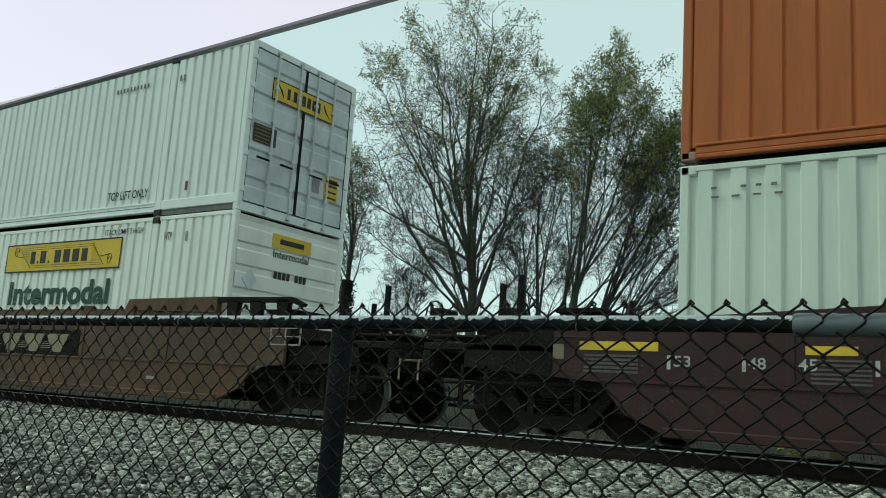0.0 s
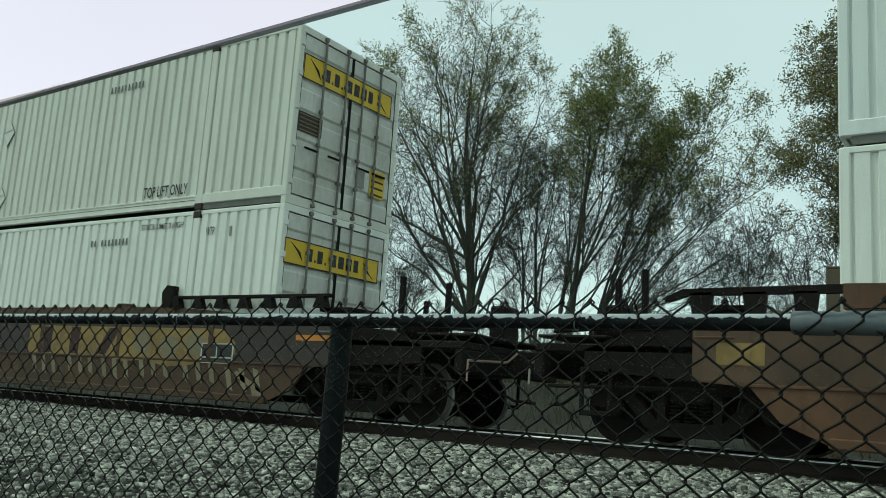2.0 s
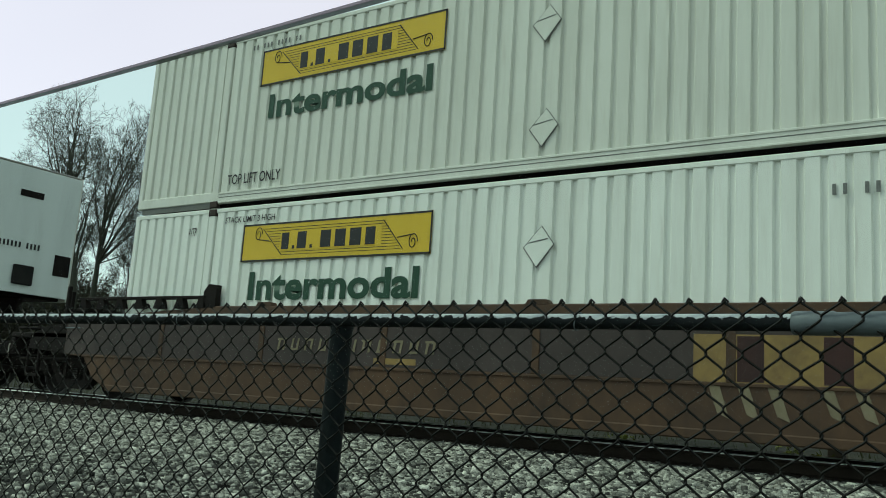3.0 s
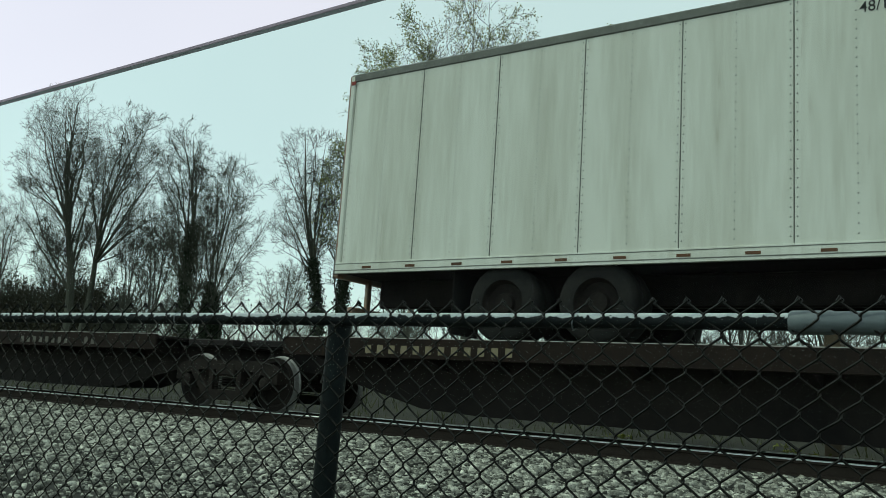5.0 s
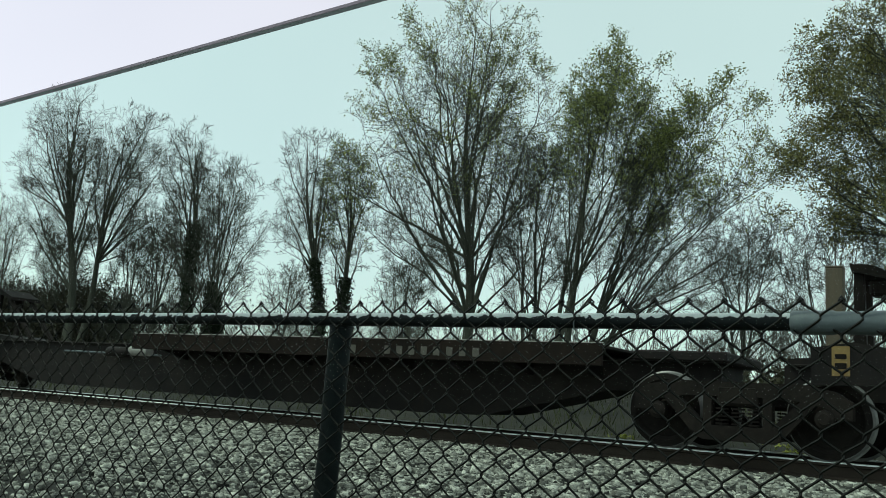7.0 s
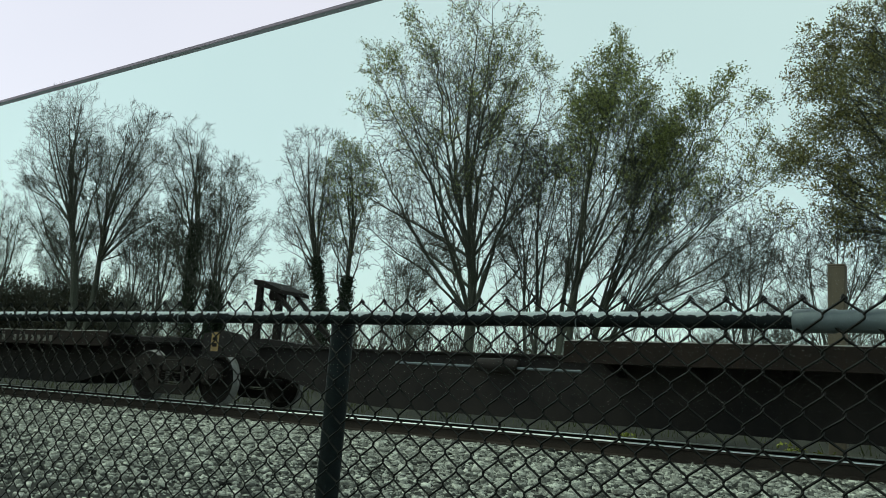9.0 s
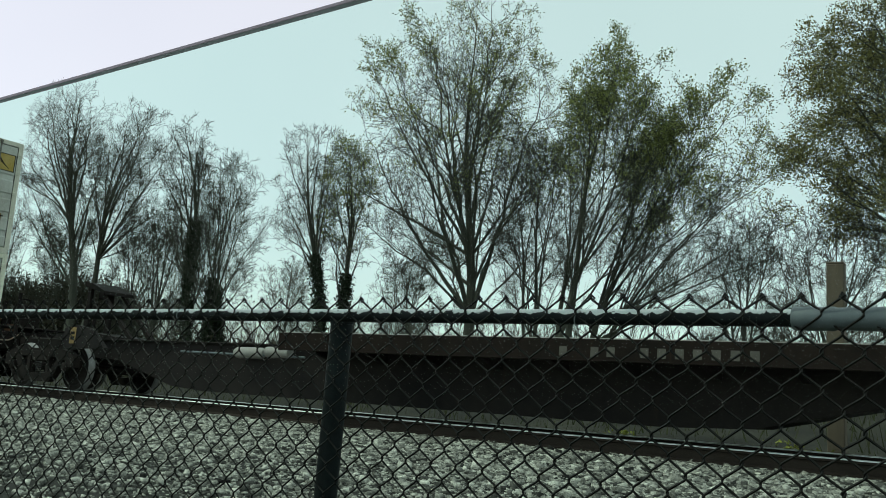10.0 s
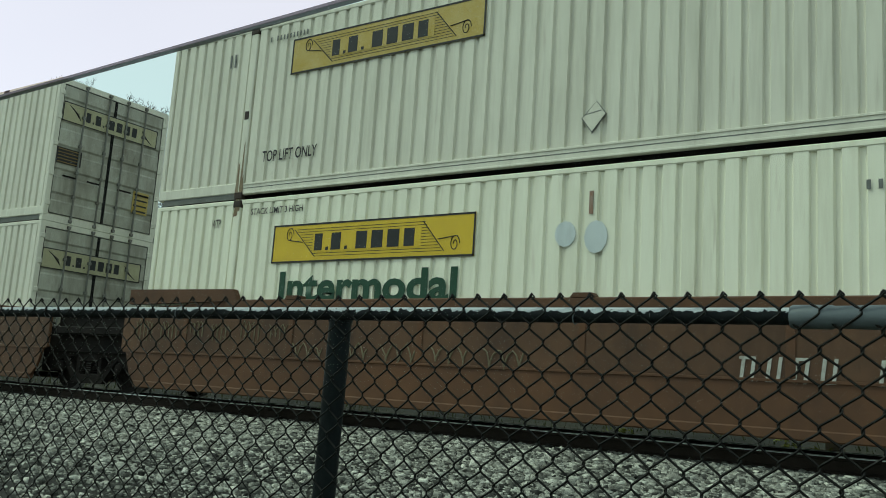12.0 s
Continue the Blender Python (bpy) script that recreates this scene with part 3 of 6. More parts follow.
for tx in (-5.0, -3.9, -2.9, -2.2, -0.86, 0.4):
    part("tie_wire", Shape().tube([(tx + 0.004 * math.sin(a * 0.9), -0.002 + 0.0205 * math.cos(a), FB + FZ + 0.193 + 0.0205 * math.sin(a)) for a in [k * 0.6 for k in range(11)]], 0.0016, 5), M_GALV, fence)

# ---------------------------------------------------------------- side glass of the parked car
win = thing("car_window", pose(0, 0.35, 0.361), "green-tinted car side window wound partly down", "car window")
part("pane", Shape().box(-1.6, 0.9, -0.0025, 0.0025, -0.55, 0.206), M_GLASS, win, "tinted glass")
part("pane_edge", Shape().prism_x([(-0.0025, 0.2065), (-0.0025, 0.2082), (-0.001, 0.2092), (0.001, 0.2092), (0.0025, 0.2082), (0.0025, 0.2065)], -1.6, 0.9), M_GLASS_EDGE, win, "dark ground edge of the glass")
for ob in win.children:
    ob.visible_shadow = False
win.matrix_basis = pose(0, 0.35, 0.361 + 0.0145, 0, -1.15, 0)

# ---------------------------------------------------------------- the train
TRAIN = []        # every thing that rolls, with its place along the train
WHEELS = []


def travel(t):
    """Metres that the train has gone."""
    return 12.52 * t + 0.01 * t * t


def rolling(name, s, y, z, label, category, group=""):
    ob = thing(name, pose(s, y, z), label, category, group)
    TRAIN.append((ob, s, y, z))
    return ob


# wheelset and its truck
R_WHEEL = 0.42
WPROF = [(0.02, 0.0), (0.10, 0.0), (0.12, 0.03), (0.30, 0.055), (0.345, 0.012), (0.411, 0.016), (0.411, 0.13), (0.34, 0.135), (0.30, 0.085), (0.12, 0.09), (0.10, 0.15), (0.02, 0.15)]
TPROF = [(0.411, 0.016), (0.414, 0.014), (R_WHEEL, 0.022), (R_WHEEL, 0.10), (0.428, 0.112), (0.446, 0.120), (0.446, 0.135), (0.411, 0.140)]
axle_mesh = mesh_of("axle", Shape().tube([(0, 0.05, 0), (0, 1.55, 0)], 0.08, 12), M_STEEL_DARK, True)


def frame_side(sign):
    """Cast side frame with its window, springs and journal ends; sign: which way it faces."""
    sh = Shape()
    a, b = (-0.06, 0.07) if sign < 0 else (-0.07, 0.06)
    for q in ([(-1.14, 0.42), (-1.14, 0.60), (-0.98, 0.70), (-0.70, 0.755), (0.70, 0.755), (0.98, 0.70), (1.14, 0.60), (1.14, 0.42), (0.98, 0.42), (0.86, 0.54), (0.52, 0.60), (-0.52, 0.60), (-0.86, 0.54), (-0.98, 0.42)],
              [(-0.80, 0.56), (-0.66, 0.60), (-0.36, 0.30), (-0.40, 0.18), (-0.50, 0.22)],
              [(0.80, 0.56), (0.50, 0.22), (0.40, 0.18), (0.36, 0.30), (0.66, 0.60)],
              [(-0.46, 0.17), (-0.40, 0.29), (0.40, 0.29), (0.46, 0.17), (0.36, 0.13), (-0.36, 0.13)],
              [(-0.36, 0.28), (-0.36, 0.62), (-0.27, 0.62), (-0.27, 0.28)], [(0.27, 0.28), (0.27, 0.62), (0.36, 0.62), (0.36, 0.28)]):
        sh.prism(q, a, b)
    return sh


FRAME_NEAR = mesh_of("side_frame", frame_side(-1), M_TRUCK)
sh = Shape()
for cx in (-0.17, 0.0, 0.17):
    for k in range(5):
        sh.tube([(cx, 0, 0.30 + k * 0.04), (cx, 0, 0.318 + k * 0.04)], 0.072, 10)
SPRINGS = mesh_of("spring", sh, M_STEEL_DARK)
JOURNAL = mesh_of("journal_cap", Shape().lathe_y([(0.001, -0.06), (0.055, -0.06), (0.075, -0.04), (0.095, -0.035), (0.095, 0.06), (0.001, 0.06)], 14), M_TRUCK, True)
BOLSTER = mesh_of("bolster", Shape().soft(-0.22, 0.22, -1.05, 1.05, 0.50, 0.72, 0.03), M_TRUCK)


def truck(parent, x):
    """Four-wheel truck at x under a car; the wheels turn."""
    t = part("truck", BOLSTER, None, parent, "four-wheel truck with dusty cast side frames")
    t.location = (x, 0, 0)
    for sgn in (-1, 1):
        f = part("side_frame", FRAME_NEAR, None, t)
        f.location = (0, sgn * 0.98, 0)
        s = part("spring", SPRINGS, None, t)
        s.location = (0, sgn * 0.98, 0)
        for ax in (-0.875, 0.875):
            j = part("journal_cap", JOURNAL, None, t)
            j.matrix_basis = pose(ax, sgn * 1.02, 0.42, 0, 0, 0 if sgn < 0 else 180)
    for ax in (-0.875, 0.875):
        for sgn in (-1, 1):
            w = part("wheel", WHEEL, None, t, "steel wheel with a bright worn tread")
            base = pose(ax, sgn * 0.83, R_WHEEL, 0, 0, 0 if sgn < 0 else 180)
            w.matrix_basis = base
            WHEELS.append((w, ax, sgn * 0.83, sgn))
        a = part("axle", axle_mesh, None, t)
        a.location = (ax, -0.8, R_WHEEL)
    return t


# wheel with its tread as one turning mesh, two surfaces
sh = Shape().lathe_y(WPROF, 36)
n_plate = len(sh.f)
sh.lathe_y(TPROF, 40)
WHEEL = mesh_of("wheel", sh, M_STEEL_DARK, True)
WHEEL.materials.append(M_TREAD)
for k, p in enumerate(WHEEL.polygons):
    p.material_index = 1 if k >= n_plate else 0


def corrugation(x0, x1, pitch, depth, y=0.0, flat=0.5):
    """Trapezoid folds from x0 to x1, as x, y."""
    n = max(1, round((x1 - x0) / pitch))
    p, pts = (x1 - x0) / n, []
    s = 0.07 * p
    w = p * flat - s
    for i in range(n):
        o = x0 + i * p
        pts += [(o, y + depth), (o + (p - w) / 2 - s, y + depth), (o + (p - w) / 2, y), (o + (p + w) / 2, y), (o + (p + w) / 2 + s, y + depth)]
    return pts + [(x1, y + depth)]


W_C = 2.591


def name_blocks(put):
    """The name as plain blocks; put draws one block by its shares of the width and height."""
    widths = (0.50, 0.14, 0.60, 0.14, 0.0, 0.66, 0.66, 0.68, 0.58)
    total = sum(widths) + 0.14 * len(widths) + 0.16
    x = 0.0
    for wd in widths:
        if wd > 0.3:
            put(x / total, (x + wd * 0.86) / total, 0.0, 1.0)
        elif wd:
            put(x / total, (x + wd) / total, 0.0, 0.2)
        x += wd + (0.14 if wd else 0.30)


def logo_panel(parent, x0, z0, w, h, y=-0.006, material=None):
    """A yellow haulier's panel with a black outline, a scroll and a plain bar for its name."""
    material = material or M_YELLOW
    p = part("logo_panel", Shape().box(x0, x0 + w, y - 0.003, y, z0, z0 + h), material, parent, "yellow panel with black scroll marks")
    sh, yy = Shape(), y - 0.004
    e = h * 0.045
    for a, b, c, d in ((0, w, 0, e), (0, w, h - e, h), (0, e, 0, h), (w - e, w, 0, h)):
        sh.box(x0 + a, x0 + b, yy - 0.003, yy, z0 + c, z0 + d)
    part("outline", sh, M_BLACK, p)
    # a slanting ribbon ruled with fine lines, rolled up at two corners
    sh = Shape()
    for k in range(11):
        f = k / 10
        xa, xb, zz = x0 + w * (0.13 + 0.11 * f), x0 + w * (0.78 + 0.08 * f), z0 + h * (0.85 - 0.70 * f)
        sh.box(xa, xb, yy - 0.002, yy, zz - h * 0.006, zz + h * 0.006)
    for xa, za, xb, zb in ((0.12, 0.86, 0.24, 0.14), (0.77, 0.86, 0.87, 0.14), (0.10, 0.58, 0.17, 0.52), (0.84, 0.42, 0.92, 0.48)):
        sh.tube([(x0 + w * xa, yy - 0.002, z0 + h * za), (x0 + w * xb, yy - 0.002, z0 + h * zb)], h * 0.012, 4)
    for cx, cz in ((0.095, 0.72), (0.915, 0.30)):
        sh.tube([(x0 + w * cx + 0.11 * h * (1.25 - a * 0.10) * math.cos(a), yy - 0.002, z0 + h * cz + 0.17 * h * (1.25 - a * 0.10) * math.sin(a)) for a in [q * 0.5 for q in range(20)]], h * 0.012, 4)
    part("scroll", sh, M_BLACK, p)
    part("name_ground", Shape().box(x0 + w * 0.225, x0 + w * 0.765, yy - 0.0035, yy - 0.0025, z0 + h * 0.265, z0 + h * 0.745), material, p)
    sh = Shape()
    name_blocks(lambda u, v, a, b: sh.box(x0 + w * (0.235 + 0.52 * u), x0 + w * (0.235 + 0.52 * v), yy - 0.006, yy - 0.001, z0 + h * (0.29 + 0.43 * a), z0 + h * (0.29 + 0.43 * b)))
    part("name_bar", sh, M_BLACK, p)
    return p


def door_end(parent, H, paint, style, r_):
    """Two doors with ribs, lock rods, hinges and gaskets, at the end x = 0."""
    z0, z1 = 0.16, H - 0.12
    part("door_frame", Shape().box(-0.10, 0.0, 0.0, 0.10, 0, H).box(-0.10, 0.0, W_C - 0.10, W_C, 0, H).box(-0.10, 0.0, 0.1, W_C - 0.1, H - 0.11, H).box(-0.10, 0.0, 0.1, W_C - 0.1, 0, 0.14), paint, parent)
    for k, (ya, yb) in enumerate(((0.105, W_C / 2 - 0.006), (W_C / 2 + 0.006, W_C - 0.105))):
        sh = Shape()
        n = 5
        step = (z1 - z0 - 0.2) / n
        prof = [(-0.03, z0), (-0.008, z0), (-0.008, z0 + 0.1)]
        for i in range(n):
            o = z0 + 0.1 + i * step
            prof += [(-0.008, o + step * 0.30), (-0.034, o + step * 0.38), (-0.034, o + step * 0.62), (-0.008, o + step * 0.70)]
        prof += [(-0.008, z1), (-0.03, z1)]
        sh.sheet(prof, ya, yb, "y")
        door = part("door", sh, {"dirty": M_DIRTYDOOR, "dark": M_DOORWHITE}.get(style, M_DOORGREY), parent, "ribbed steel door")
        gas = Shape()
        g = 0.010
        for a, b, c, d in ((ya - 0.002, ya + g, z0, z1), (yb - g, yb + 0.002, z0, z1), (ya, yb, z1 - g, z1), (ya, yb, z0, z0 + g)):
            gas.box(-0.012, -0.003, a, b, c, d)
        gas.box(-0.012, -0.002, yb - 0.03 if k == 0 else ya - 0.002, yb + 0.002 if k == 0 else ya + 0.022, z0, z1)
        part("gasket", gas, M_RUBBER, door)
        for yr in (ya + (yb - ya) * (0.40 if k == 0 else 0.22), ya + (yb - ya) * (0.86 if k == 0 else 0.60)):
            part("lock_rod", Shape().tube([(0.03, yr, 0.04), (0.03, yr, H - 0.03)], 0.019, 8), M_DOORGREY if style == "grey" else M_ROD, door, "", True)
            for zz in (0.06, 0.55, 1.05, 1.6, 2.2, H - 0.06):
                part("rod_keeper", Shape().soft(-0.005, 0.050, yr - 0.036, yr + 0.036, zz - 0.03, zz + 0.03, 0.008), M_DOORGREY if style == "grey" else M_ROD, door)
            part("handle", Shape().box(0.02, 0.045, yr - 0.02, yr + 0.30 * (1 if k else -1), 0.92, 0.95), M_STEEL_DARK, door)
        yh = 0.06 if k == 0 else W_C - 0.06
        for zz in (0.35, 0.95, 1.55, 2.1, 2.6):
            part("hinge", Shape().soft(-0.02, 0.022, yh - 0.05, yh + 0.05, zz - 0.05, zz + 0.05, 0.012), paint, door)


def container(s, z, H, paint, name_label, length=16.154, pitch=0.238, depth=0.034, flat=0.70, posts=1.981, doors="grey", decals=(), seed=1):
    """A steel container; its door end leads at x = 0 and it reaches back along -x. y = 0 is the near side."""
    c = rolling("container", s, SIDE, z, name_label, "container", "containers on the train")
    L, r_ = length, random.Random(seed)
    # body behind the folded sides
    core = Shape().box(-L + 0.06, -0.06, 0.06, W_C - 0.06, 0.14, H - 0.03)
    part("body", core, paint, c)
    segs = [(-L + 0.10, -0.10)]
    if posts:
        segs = [(-L + 0.10, -L + posts - 0.07), (-L + posts + 0.07, -posts - 0.07), (-posts + 0.07, -0.10)]
    for near in (True, False):
        sh = Shape()
        for a, b in segs:
            pts = corrugation(a, b, pitch, depth, 0.008, flat)
            if not near:
                pts = [(x, W_C - y) for x, y in pts]
            sh.sheet(pts, 0.16, H - 0.06, "z")
        part("side_panel", sh, paint, c, "corrugated steel side")
        y0, y1 = (0.0, 0.06) if near else (W_C - 0.06, W_C)
        part("top_rail", Shape().soft(-L, 0.0, y0, y1, H - 0.075, H, 0.012), paint, c)
        rail = Shape()
        if posts:
            rail.soft(-L + posts, -posts, y0 - 0.006, y1, 0.072, 0.262, 0.012)
            rail.soft(-L + 0.02, -L + posts, y0 - 0.006, y1, 0.105, 0.275, 0.012)
            rail.soft(-posts, -0.02, y0 - 0.006, y1, 0.105, 0.275, 0.012)
            yk = (y0 + 0.012, y0 + 0.03) if near else (y1 - 0.03, y1 - 0.012)
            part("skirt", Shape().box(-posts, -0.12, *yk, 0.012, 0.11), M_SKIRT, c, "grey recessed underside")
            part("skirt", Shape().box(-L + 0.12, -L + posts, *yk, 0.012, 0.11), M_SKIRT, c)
        else:
            ya, yb = (y0 - 0.03, y1) if near else (y0, y1 + 0.03)
            rail.soft(-L + 0.17, -0.17, ya, yb, 0.02, 0.075, 0.012)
            rail.soft(-L + 0.17, -0.17, ya + 0.012, yb - 0.012, 0.075, 0.16, 0.012)
            rail.soft(-L + 0.17, -0.17, ya, yb, 0.16, 0.20, 0.012)
        part("bottom_rail", rail, paint, c)
        if posts and near:
            part("rail_lip", Shape().soft(-L + posts + 0.1, -posts - 0.1, y0 - 0.020, y0 - 0.004, 0.080, 0.110, 0.005).soft(-L + posts + 0.1, -posts - 0.1, y0 - 0.016, y0 - 0.004, 0.225, 0.258, 0.005), paint, c)
            # Thin dark strip paints the shadow line along the bottom rail.
            part("rail_shadow_line", Shape().box(-L + posts + 0.1, -posts - 0.1, y0 - 0.0085, y0 - 0.005, 0.170, 0.182), M_SKIRT, c, "dark strip painted as the rail's shadow line")
        if posts:
            for px in (-posts, -L + posts):
                part("load_post", Shape().soft(px - 0.075, px + 0.075, y0 - 0.010, y1, 0.0, H - 0.03, 0.012), paint, c)
                for zz in (0.005, H - 0.125):
                    part("corner_casting", Shape().soft(px - 0.09, px + 0.09, y0 - 0.022 if near else y0, y1 if near else y1 + 0.022, zz, zz + 0.115, 0.014), M_CASTING, c, "dark rust-stained casting")
        for px in (-L + 0.05, -0.05):
            part("corner_post", Shape().soft(px - 0.055, px + 0.055, y0 - 0.004, y1 + 0.03, 0.02 if not posts else 0.10, H, 0.015), paint, c)
    sh = Shape()
    pts = [(x, H - 0.02 - y) for x, y in corrugation(-L + 0.05, -0.05, 0.5, 0.015)]
    sh.sheet(pts, 0.05, W_C - 0.05, "y")
    part("roof", sh, paint, c)
    part("front_wall", Shape().box(-L - 0.002, -L + 0.05, 0.06, W_C - 0.06, 0.1, H - 0.05), paint, c)
    part("floor_beam", Shape().box(-L + 0.1, -0.1, 0.10, W_C - 0.1, 0.105 if posts else 0.03, 0.15), M_STEEL_DARK, c)
    if doors:
        door_end(c, H, paint, doors, r_)
    for d in decals:
        kind = d[0]
        if kind == "panel":
            logo_panel(c, d[1], d[2], d[3], d[4], -0.004, d[5] if len(d) > 5 else M_YELLOW)
        elif kind == "word":
            letters(d[1], d[2], -0.006, d[3], d[4], d[5], d[6], c, d[7] if len(d) > 7 else 0.0)
        elif kind == "bars":
            sh = Shape()
            bars(sh, d[1], -0.005, d[2], d[3], d[4] * 0.9, d[5], r_, 0.62)
            part("marking", sh, M_CODE, c)
        elif kind == "diamond":
            q, a = d[3] * 0.92, d[3] * 0.74
            rim = [(d[1] - a - 0.02, d[2] - 0.01), (d[1] - 0.02, d[2] - q - 0.02), (d[1] + a + 0.012, d[2] + 0.02), (d[1] + 0.03, d[2] + q + 0.012)]
            part("placard_edge", Shape().prism(rim, -0.012, -0.001), M_CODE, c, "dark rim of the placard holder")
            part("placard_fold", Shape().prism([(d[1] - a * 0.75, d[2] + q * 0.16), (d[1] + a * 0.66, d[2] + q * 0.34), (d[1] + a * 0.60, d[2] + q * 0.40), (d[1] - a * 0.70, d[2] + q * 0.21)], -0.021, -0.017), M_CODE, c)
            part("placard_holder", Shape().prism([(d[1] - a, d[2] - 0.01), (d[1] - 0.02, d[2] - q), (d[1] + a, d[2] + 0.02), (d[1] + 0.03, d[2] + q)], -0.018, -0.002), paint, c, "folded white hazard placard holder")
        elif kind == "patch":
            part("marker", Shape().box(d[1], d[1] + d[3], -0.006, 0.004, d[2], d[2] + d[4]), d[5], c)
        elif kind == "ring":
            part("scuff", Shape().prism([(d[1] + d[3] * math.cos(a), d[2] + d[4] * math.sin(a)) for a in [k * 0.5236 for k in range(12)]], -0.006, 0.004), M_DOORGREY, c, "grey scuffed disc")
    return c


def end_panel(c, y0, y1, z0, z1, material=None):
    """A logo panel across the doors, behind the rods."""
    holder = part("logo_panel", Shape().box(-0.0045, -0.001, y0, y1, z0, z1), material or M_YELLOW, c, "yellow panel across the doors")
    sh = Shape()
    e = 0.02
    for a, b, p, q in ((y0, y1, z0, z0 + e), (y0, y1, z1 - e, z1), (y0, y0 + e, z0, z1), (y1 - e, y1, z0, z1)):
        sh.box(0.000, 0.002, a, b, p, q)
    part("outline", sh, M_BLACK, holder)
    sh = Shape()
    w, h = y1 - y0, z1 - z0
    name_blocks(lambda u, v, a, b: sh.box(0.000, 0.0025, y0 + w * (0.23 + 0.56 * u), y0 + w * (0.23 + 0.56 * v), z0 + h * (0.26 + 0.50 * a), z0 + h * (0.26 + 0.50 * b)))
    part("name_bar", sh, M_BLACK, holder)
    sh = Shape()
    for k in range(5):
        sh.tube([(0.001, y0 + w * (0.06 + 0.012 * k), z0 + h * (0.85 - 0.05 * k)), (0.001, y0 + w * (0.16 + 0.005 * k), z0 + h * (0.5 - 0.07 * k))], 0.006, 4)
        sh.tube([(0.001, y1 - w * (0.06 + 0.012 * k), z0 + h * (0.15 + 0.05 * k)), (0.001, y1 - w * (0.16 + 0.005 * k), z0 + h * (0.5 + 0.07 * k))], 0.006, 4)
    part("scroll", sh, M_BLACK, holder)


def end_sign(c, y0, y1, z0, z1, material, rows_=0, name="sign", label=""):
    p = part(name, Shape().box(0.001, 0.008, y0, y1, z0, z1), material, c, label)
    if rows_:
        sh, h = Shape(), (z1 - z0) / rows_
        for k in range(rows_):
            sh.box(0.009, 0.011, y0 + 0.03, y1 - 0.03, z0 + (k + 0.3) * h, z0 + (k + 0.6) * h)
        part("marking", sh, M_BLACK if material is not M_BLACK else M_OCHRE, p)


LOW, UP = 0.283, 3.183
HC = 2.893
S_A, S_B, S_C, S_D = -10.60, -34.58, -148.0, -167.63


def word(c_s, s0, s1, z0, z1, text, material, base, weight=0.0):
    """Lettering given by its ends along the train and its heights over the rail."""
    return ("word", text, s0 - c_s, z0 - base, s1 - s0, z1 - z0, material, weight)


def panel(c_s, s0, s1, z0, z1, base, material=M_YELLOW):
    return ("panel", s0 - c_s, z0 - base, s1 - s0, z1 - z0, material)


def code(c_s, s0, s1, z0, h, n, base):
    return ("bars", s0 - c_s, z0 - base, s1 - s0, h, n)


def stack_low_words(cs, base):
    out = []
    for s0 in (cs - 13.85, cs - 3.40):
        out += [word(cs, s0, s0 + 1.10, base + 2.63, base + 2.73, "STACK LIMIT 3 HIGH", M_BLACK, base, 0.008)]
    for s0 in (cs - 1.72, cs - 14.72):
        out += [word(cs, s0, s0 + 0.20, base + 2.46, base + 2.60, "WTP", M_BLACK, base, 0.01), ("patch", s0 - cs + 0.55, 2.43, 0.05, 0.16, M_GREYSIGN)]
    return out


a_up = container(S_A, UP, HC, M_WHITE_C, "pale grey-white corrugated steel container, upper of a stack", decals=[
    panel(S_A, -23.95, -20.26, 4.60, 5.50, UP), word(S_A, -23.46, -20.80, 4.11, 4.47, "Intermodal", M_GREEN, UP, 0.032),
    word(S_A, -24.50, -23.37, 3.53, 3.69, "TOP LIFT ONLY", M_BLACK, UP, 0.012), word(S_A, -14.06, -12.90, 3.55, 3.71, "TOP LIFT ONLY", M_BLACK, UP, 0.012),
    ("patch", -1.33, 0.41, 0.05, 0.16, M_RED), code(S_A, -14.2, -13.1, 5.62, 0.09, 11, UP), code(S_A, -12.6, -12.2, 5.60, 0.12, 4, UP),
    ("diamond", -8.1, 1.9, 0.14), ("diamond", -8.1, 0.62, 0.14), code(S_A, -25.3, -25.05, 5.60, 0.12, 3, UP)], seed=11)
end_panel(a_up, 0.50, 2.05, 5.19 - UP, 5.57 - UP)
end_sign(a_up, 0.17, 0.69, 4.37 - UP, 4.68 - UP, M_BLACK, 5, "notice_plate", "black notice plate with rows of small type")
end_sign(a_up, 1.97, 2.32, 3.79 - UP, 4.22 - UP, M_YELLOW, 4, "warning_plate", "yellow warning plate")
end_sign(a_up, 1.66, 1.84, 3.86 - UP, 4.10 - UP, M_GREYSIGN, 0, "data_plate")
a_low = container(S_A, LOW, HC, M_WHITE, "white corrugated steel container in a railway well", doors="", decals=[
    panel(S_A, -17.15, -13.45, 2.31, 2.87, LOW), word(S_A, -16.88, -13.66, 1.67, 2.13, "Intermodal", M_GREEN, LOW, 0.032),
    code(S_A, -23.08, -21.99, 2.72, 0.12, 11, LOW), ("diamond", -8.0, 1.9, 0.17)] + stack_low_words(S_A, LOW), seed=12)
# flat, ribbed front wall that leads the lower container
sh = Shape()
prof = [(-0.02, 0.12)]
for k in range(7):
    o = 0.2 + k * 0.37
    prof += [(0.0, o), (0.0, o + 0.22), (-0.022, o + 0.25), (-0.022, o + 0.34)]
prof += [(0.0, HC - 0.05)]
sh.sheet(prof, 0.10, W_C - 0.10, "y")
part("end_wall", sh, M_WHITE, a_low, "horizontally ribbed end wall")
part("corner_post", Shape().soft(-0.09, 0.004, 0.0, 0.10, 0.05, HC, 0.015), M_WHITE, a_low)
